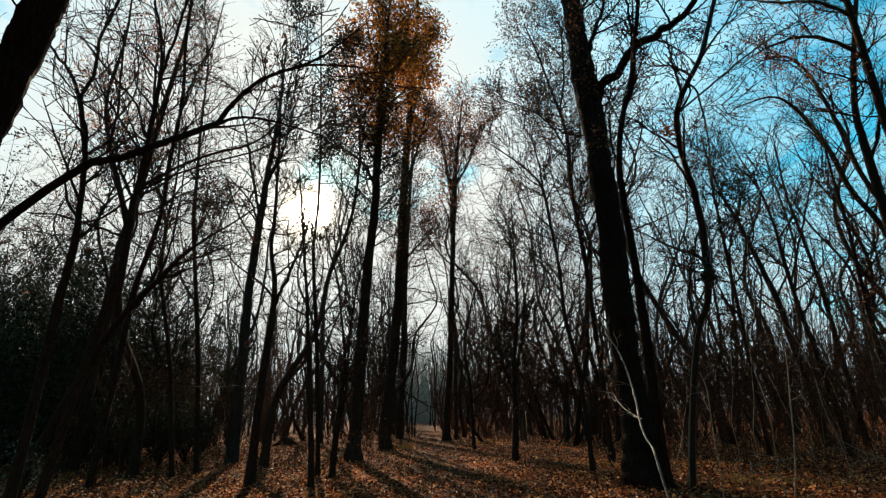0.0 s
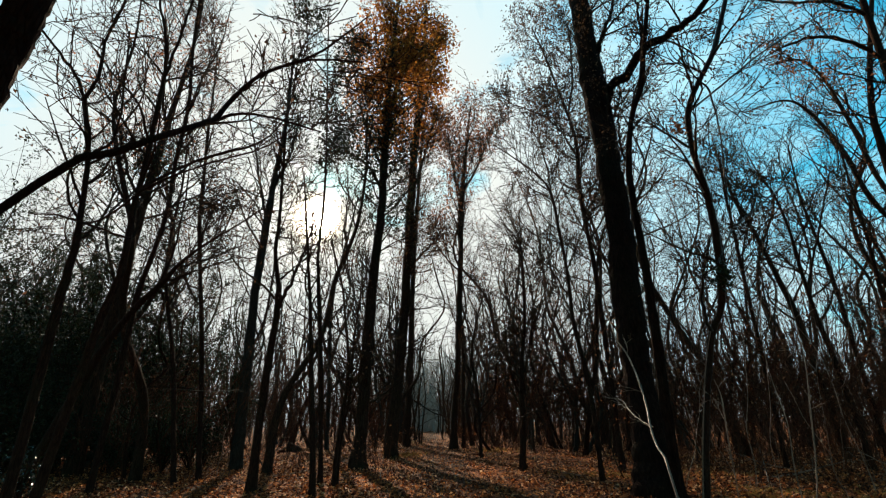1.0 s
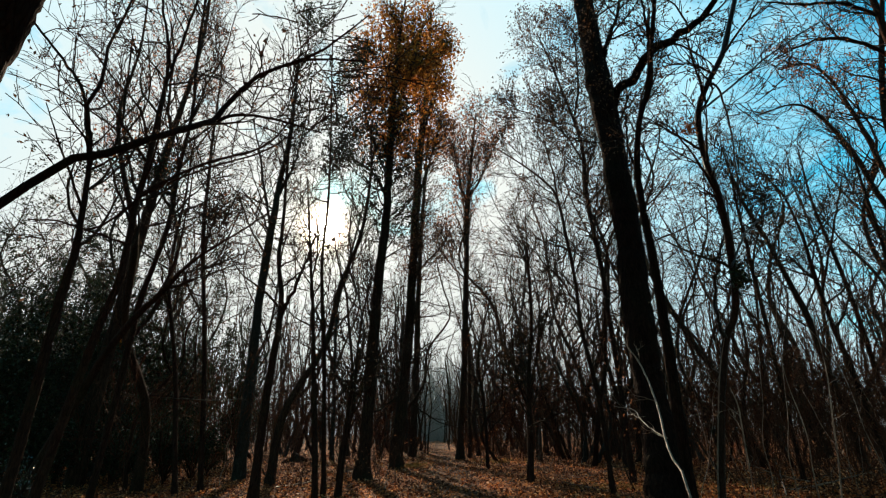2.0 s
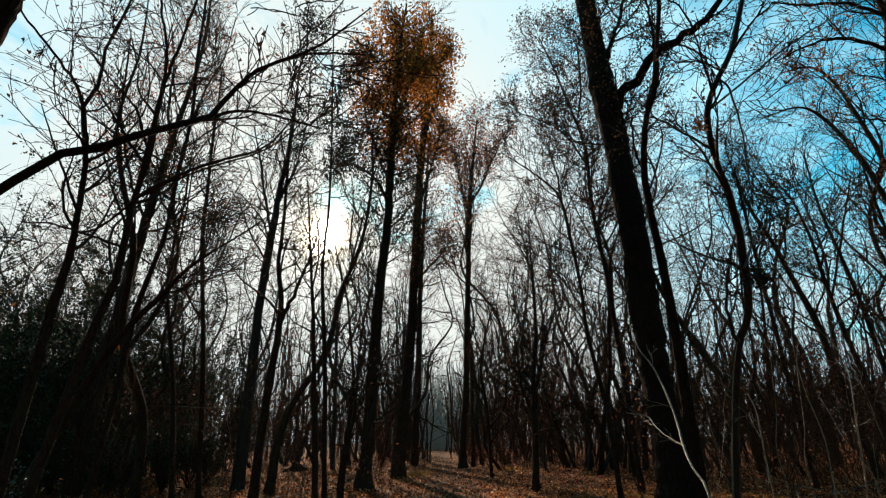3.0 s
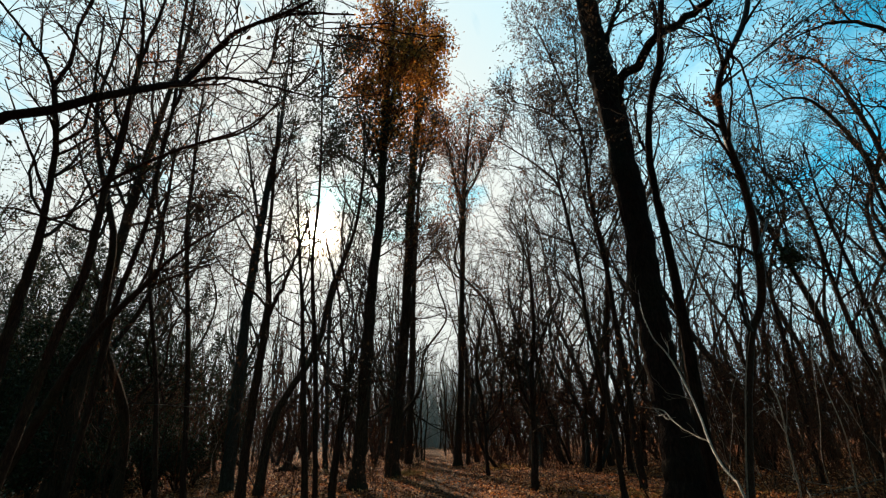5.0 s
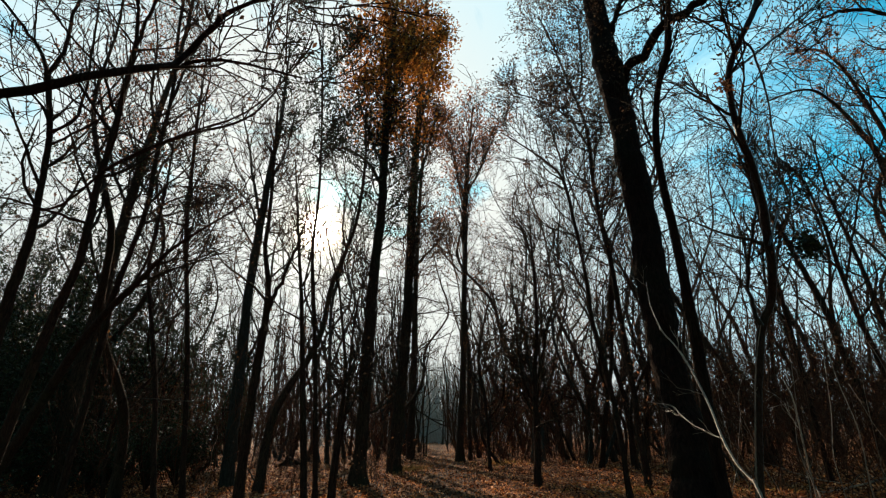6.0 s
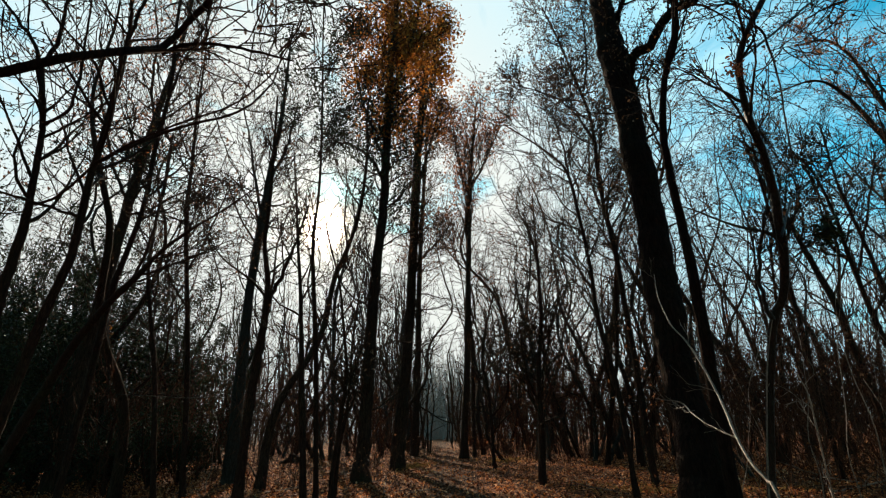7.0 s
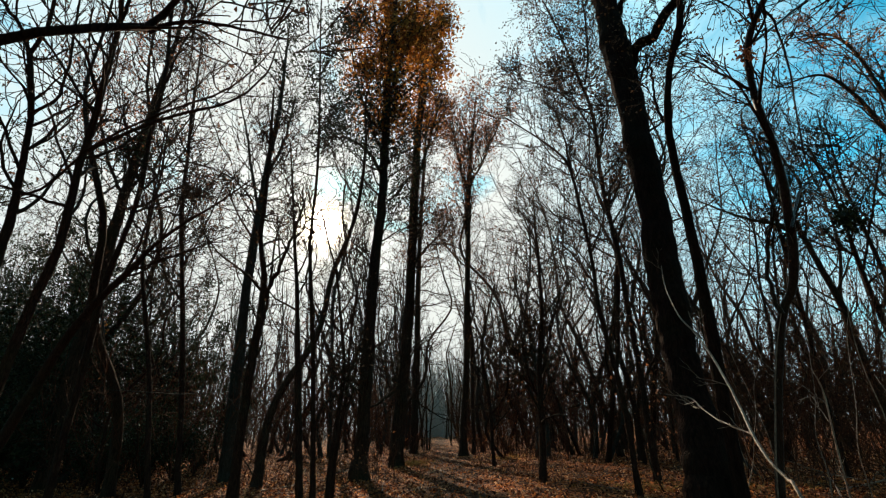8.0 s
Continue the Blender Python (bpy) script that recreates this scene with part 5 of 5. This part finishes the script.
def far_woods():
    rng = np.random.default_rng(33)
    ahead, deep = [], []
    while len(ahead) < 520:
        y = rng.uniform(44, 92)
        x = rng.uniform(-1.1, 1.1) * y - 0.12 * y
        if abs(x - path_x(y)) > 1.6 + rng.uniform(0, 0.8):
            ahead.append((x, y))
    while len(deep) < 1000:
        y = rng.uniform(88, 150)
        deep.append((rng.uniform(-1.1, 1.1) * y - 0.12 * y, y) if len(deep) % 2 else (path_x(y) + rng.uniform(-13, 13), y))
    far_wood("far_woods", "bare woods farther off, closing the view", ahead, 34, 10, 20, 0.03, 0, BARK_OAK)
    beside = []
    while len(beside) < 70:
        y = rng.uniform(38, 80)
        x = path_x(y) + rng.uniform(-6, 6)
        if abs(x - path_x(y)) > 0.9:
            beside.append((x, y))
    far_wood("slender_woods", "slender bare stems crowding the far end of the path", beside, 38, 5, 13, 0.02, 1, BARK_OAK)
    brush = []
    while len(brush) < 700:
        y = rng.uniform(62, 135)
        x = rng.uniform(-1.1, 1.1) * y - 0.12 * y
        if len(brush) % 3 == 0 and y > 84:
            x = path_x(y) + rng.uniform(-14, 14)
        if y > 88 or abs(x - path_x(y)) > 1.4:
            brush.append((x, y))
    # Brush and trees here carry the haze in their bark colour.
    far_wood("distant_brush", "low distant brush under the far trees", brush, 37, 1.5, 6.5, 0.05, 0, BARK_HAZED)
    far_wood("distant_woods", "distant bare woods beyond the path, haze painted into their bark", deep, 36, 9, 19, 0.045, 0, BARK_HAZED)
    # Trees added out of view, behind and beside the camera, against sky light.
    round_about = []
    while len(round_about) < 80:
        a, d = rng.uniform(0, 2 * math.pi), rng.uniform(9, 40)
        x, y = d * math.sin(a), 2 + d * math.cos(a)
        if y < 2 + 0.75 * abs(x) - 4 and (abs(x) > 2.5 or y < -8):
            if y < 1.0 or abs(x) > 13:
                round_about.append((x, y))
    # Unseen foliage added behind the camera, keeping sky light off the trunks.
    places = []
    while len(places) < 46000:
        a = rng.uniform(0, 2 * math.pi)
        d = rng.uniform(12, 26)
        x, y = d * math.sin(a), 2 + d * math.cos(a)
        if y < 0.55 * abs(x) - 3:
            places.append((x, y, rng.uniform(0.2, 1.0) ** 0.7 * 21))
    ob = new("evergreen_wood", leaves_mesh("evergreen_wood", np.array(places), 0.75, LEAF_GREEN, rng, slim=0.8))
    tagged(ob, "unseen dark foliage added behind the camera to block sky light", "woods", kind="stuff")
    far_wood("surrounding_woods", "unseen bare woods added round the camera to dim the sky light", round_about, 35, 12, 20, 0.016, 1)


def thicket():
    """The dense tangle of thin crooked stems between the trees, beyond counting."""
    rng = np.random.default_rng(55)
    n = 1550
    y = 16.5 * (66.0 / 16.5) ** rng.uniform(0, 1, n)
    x = rng.uniform(-1.05, 1.05, n) * (y + 1) - 0.1 * y
    # thickest beside the path where it runs on, and round the massive trunk
    y_on, y_by = rng.uniform(27, 60, 130), rng.uniform(13.2, 20.5, 95)
    x = np.concatenate([x, -1.0 - 0.14 * (y_on - 12.6) + rng.uniform(2.2, 11, 130), rng.uniform(0.30, 0.78, 95) * y_by])
    y = np.concatenate([y, y_on, y_by])
    y_in = rng.uniform(19, 31, 130)
    x, y = np.concatenate([x, rng.uniform(0.48, 0.98, 130) * y_in]), np.concatenate([y, y_in])
    y_tall = rng.uniform(19, 42, 70)
    x, y = np.concatenate([x, rng.uniform(0.22, 1.0, 70) * y_tall]), np.concatenate([y, y_tall])
    n = len(y)
    off = np.abs(x - (-1.0 - 0.14 * (y - 12.6)))
    keep = off > np.where(y < 24, 5.0, np.where(y < 42, 2.4, 1.6)) + rng.uniform(0, 1.4, n)
    keep &= (y > 27) | (x > 4) | (rng.uniform(0, 1, n) < 0.6)
    x, y = x[keep], y[keep]
    n = len(x)
    height = rng.uniform(0.7, 4.2, n) + np.clip((y - 20) / 20, 0, 1) * rng.uniform(0, 5.5, n)
    height[(x > 5) & (y > 19)] *= 1.05
    # low scrub along the edges of the path and among the near stems
    y_low = np.concatenate([rng.uniform(25, 58, 150), rng.uniform(16.5, 21, 14)])
    side = np.where(rng.uniform(0, 1, 164) < 0.68, 1, -1)
    side[150:] = -1
    x_low = -1.0 - 0.14 * (y_low - 12.6) + side * (rng.uniform(1.25, 4.5, 164) + np.where(y_low < 21, 0.6, 0.0))
    x, y = np.concatenate([x, x_low]), np.concatenate([y, y_low])
    height = np.concatenate([height, rng.uniform(0.35, 1.5, 164)])
    n = len(y)
    steps = np.linspace(0, 1, 6)
    points = np.zeros((n, 6, 3))
    points[:, :, 2] = np.outer(height, steps) - 0.05
    lean = rng.normal(size=(n, 1, 2)) * 0.22 * height[:, None, None] * steps[:, None]
    sway = np.cumsum(rng.normal(size=(n, 6, 2)) * height[:, None, None] * 0.045, axis=1)
    points[:, :, :2] = np.stack([x, y], axis=1)[:, None] + lean + sway - sway[:, :1]
    thick = rng.uniform(0.007, 0.018, n) * (0.5 + 0.02 * y)
    radii = thick[:, None] * (1 - 0.7 * steps)
    sets, tips = [], []
    low = height < 1.5
    for some, least, length in ((low, 0.008, 0.7), ((y < 26) & ~low, 0.0085, 2.3), ((y >= 26) & (y < 40) & ~low, 0.013, 2.3), ((y >= 40) & ~low, 0.019, 2.3)):
        a = grow(points[some], radii[some], 5, 0.15, 0.98, length, 38, 0.10, 0.16, 5, rng, thin=0.8, least=least)
        b = grow(*a, 2, 0.2, 1.0, length * 0.55, 42, 0.06, 0.22, 3, rng, least=least * 0.85)
        sets += [(points[some], radii[some], 4), (*a, 3), (*b, 3)]
        tips.append(b[0][:, 1:].reshape(-1, 3))
    ob = new("thicket", strands("thicket", sets, BARK_BRUSH))
    tagged(ob, "dense thicket of thin bare stems and twigs", "thicket", kind="stuff")
    tips = np.concatenate(tips)
    tips = tips[tips[:, 2] > 0.1]
    for name, mat, count, label in (("dead_leaves", LEAF_RED, 5000, "dry reddish leaves still caught in the thicket"),
                                    ("withered_leaves", LEAF_DRY, 11000, "small dark withered leaves clinging to the thicket")):
        bearing = tips[(tips[:, 0] > -0.3 * tips[:, 1]) & (tips[:, 1] > 18)] if mat is LEAF_RED else tips
        spots = bearing[rng.integers(0, len(bearing), count)] + rng.normal(size=(count, 3)) * 0.12
        tagged(new(name, leaves_mesh(name, spots, 0.065, mat, rng)), label, "leaves", kind="stuff")


woodland()
pale_shoots()
thicket()
far_woods()
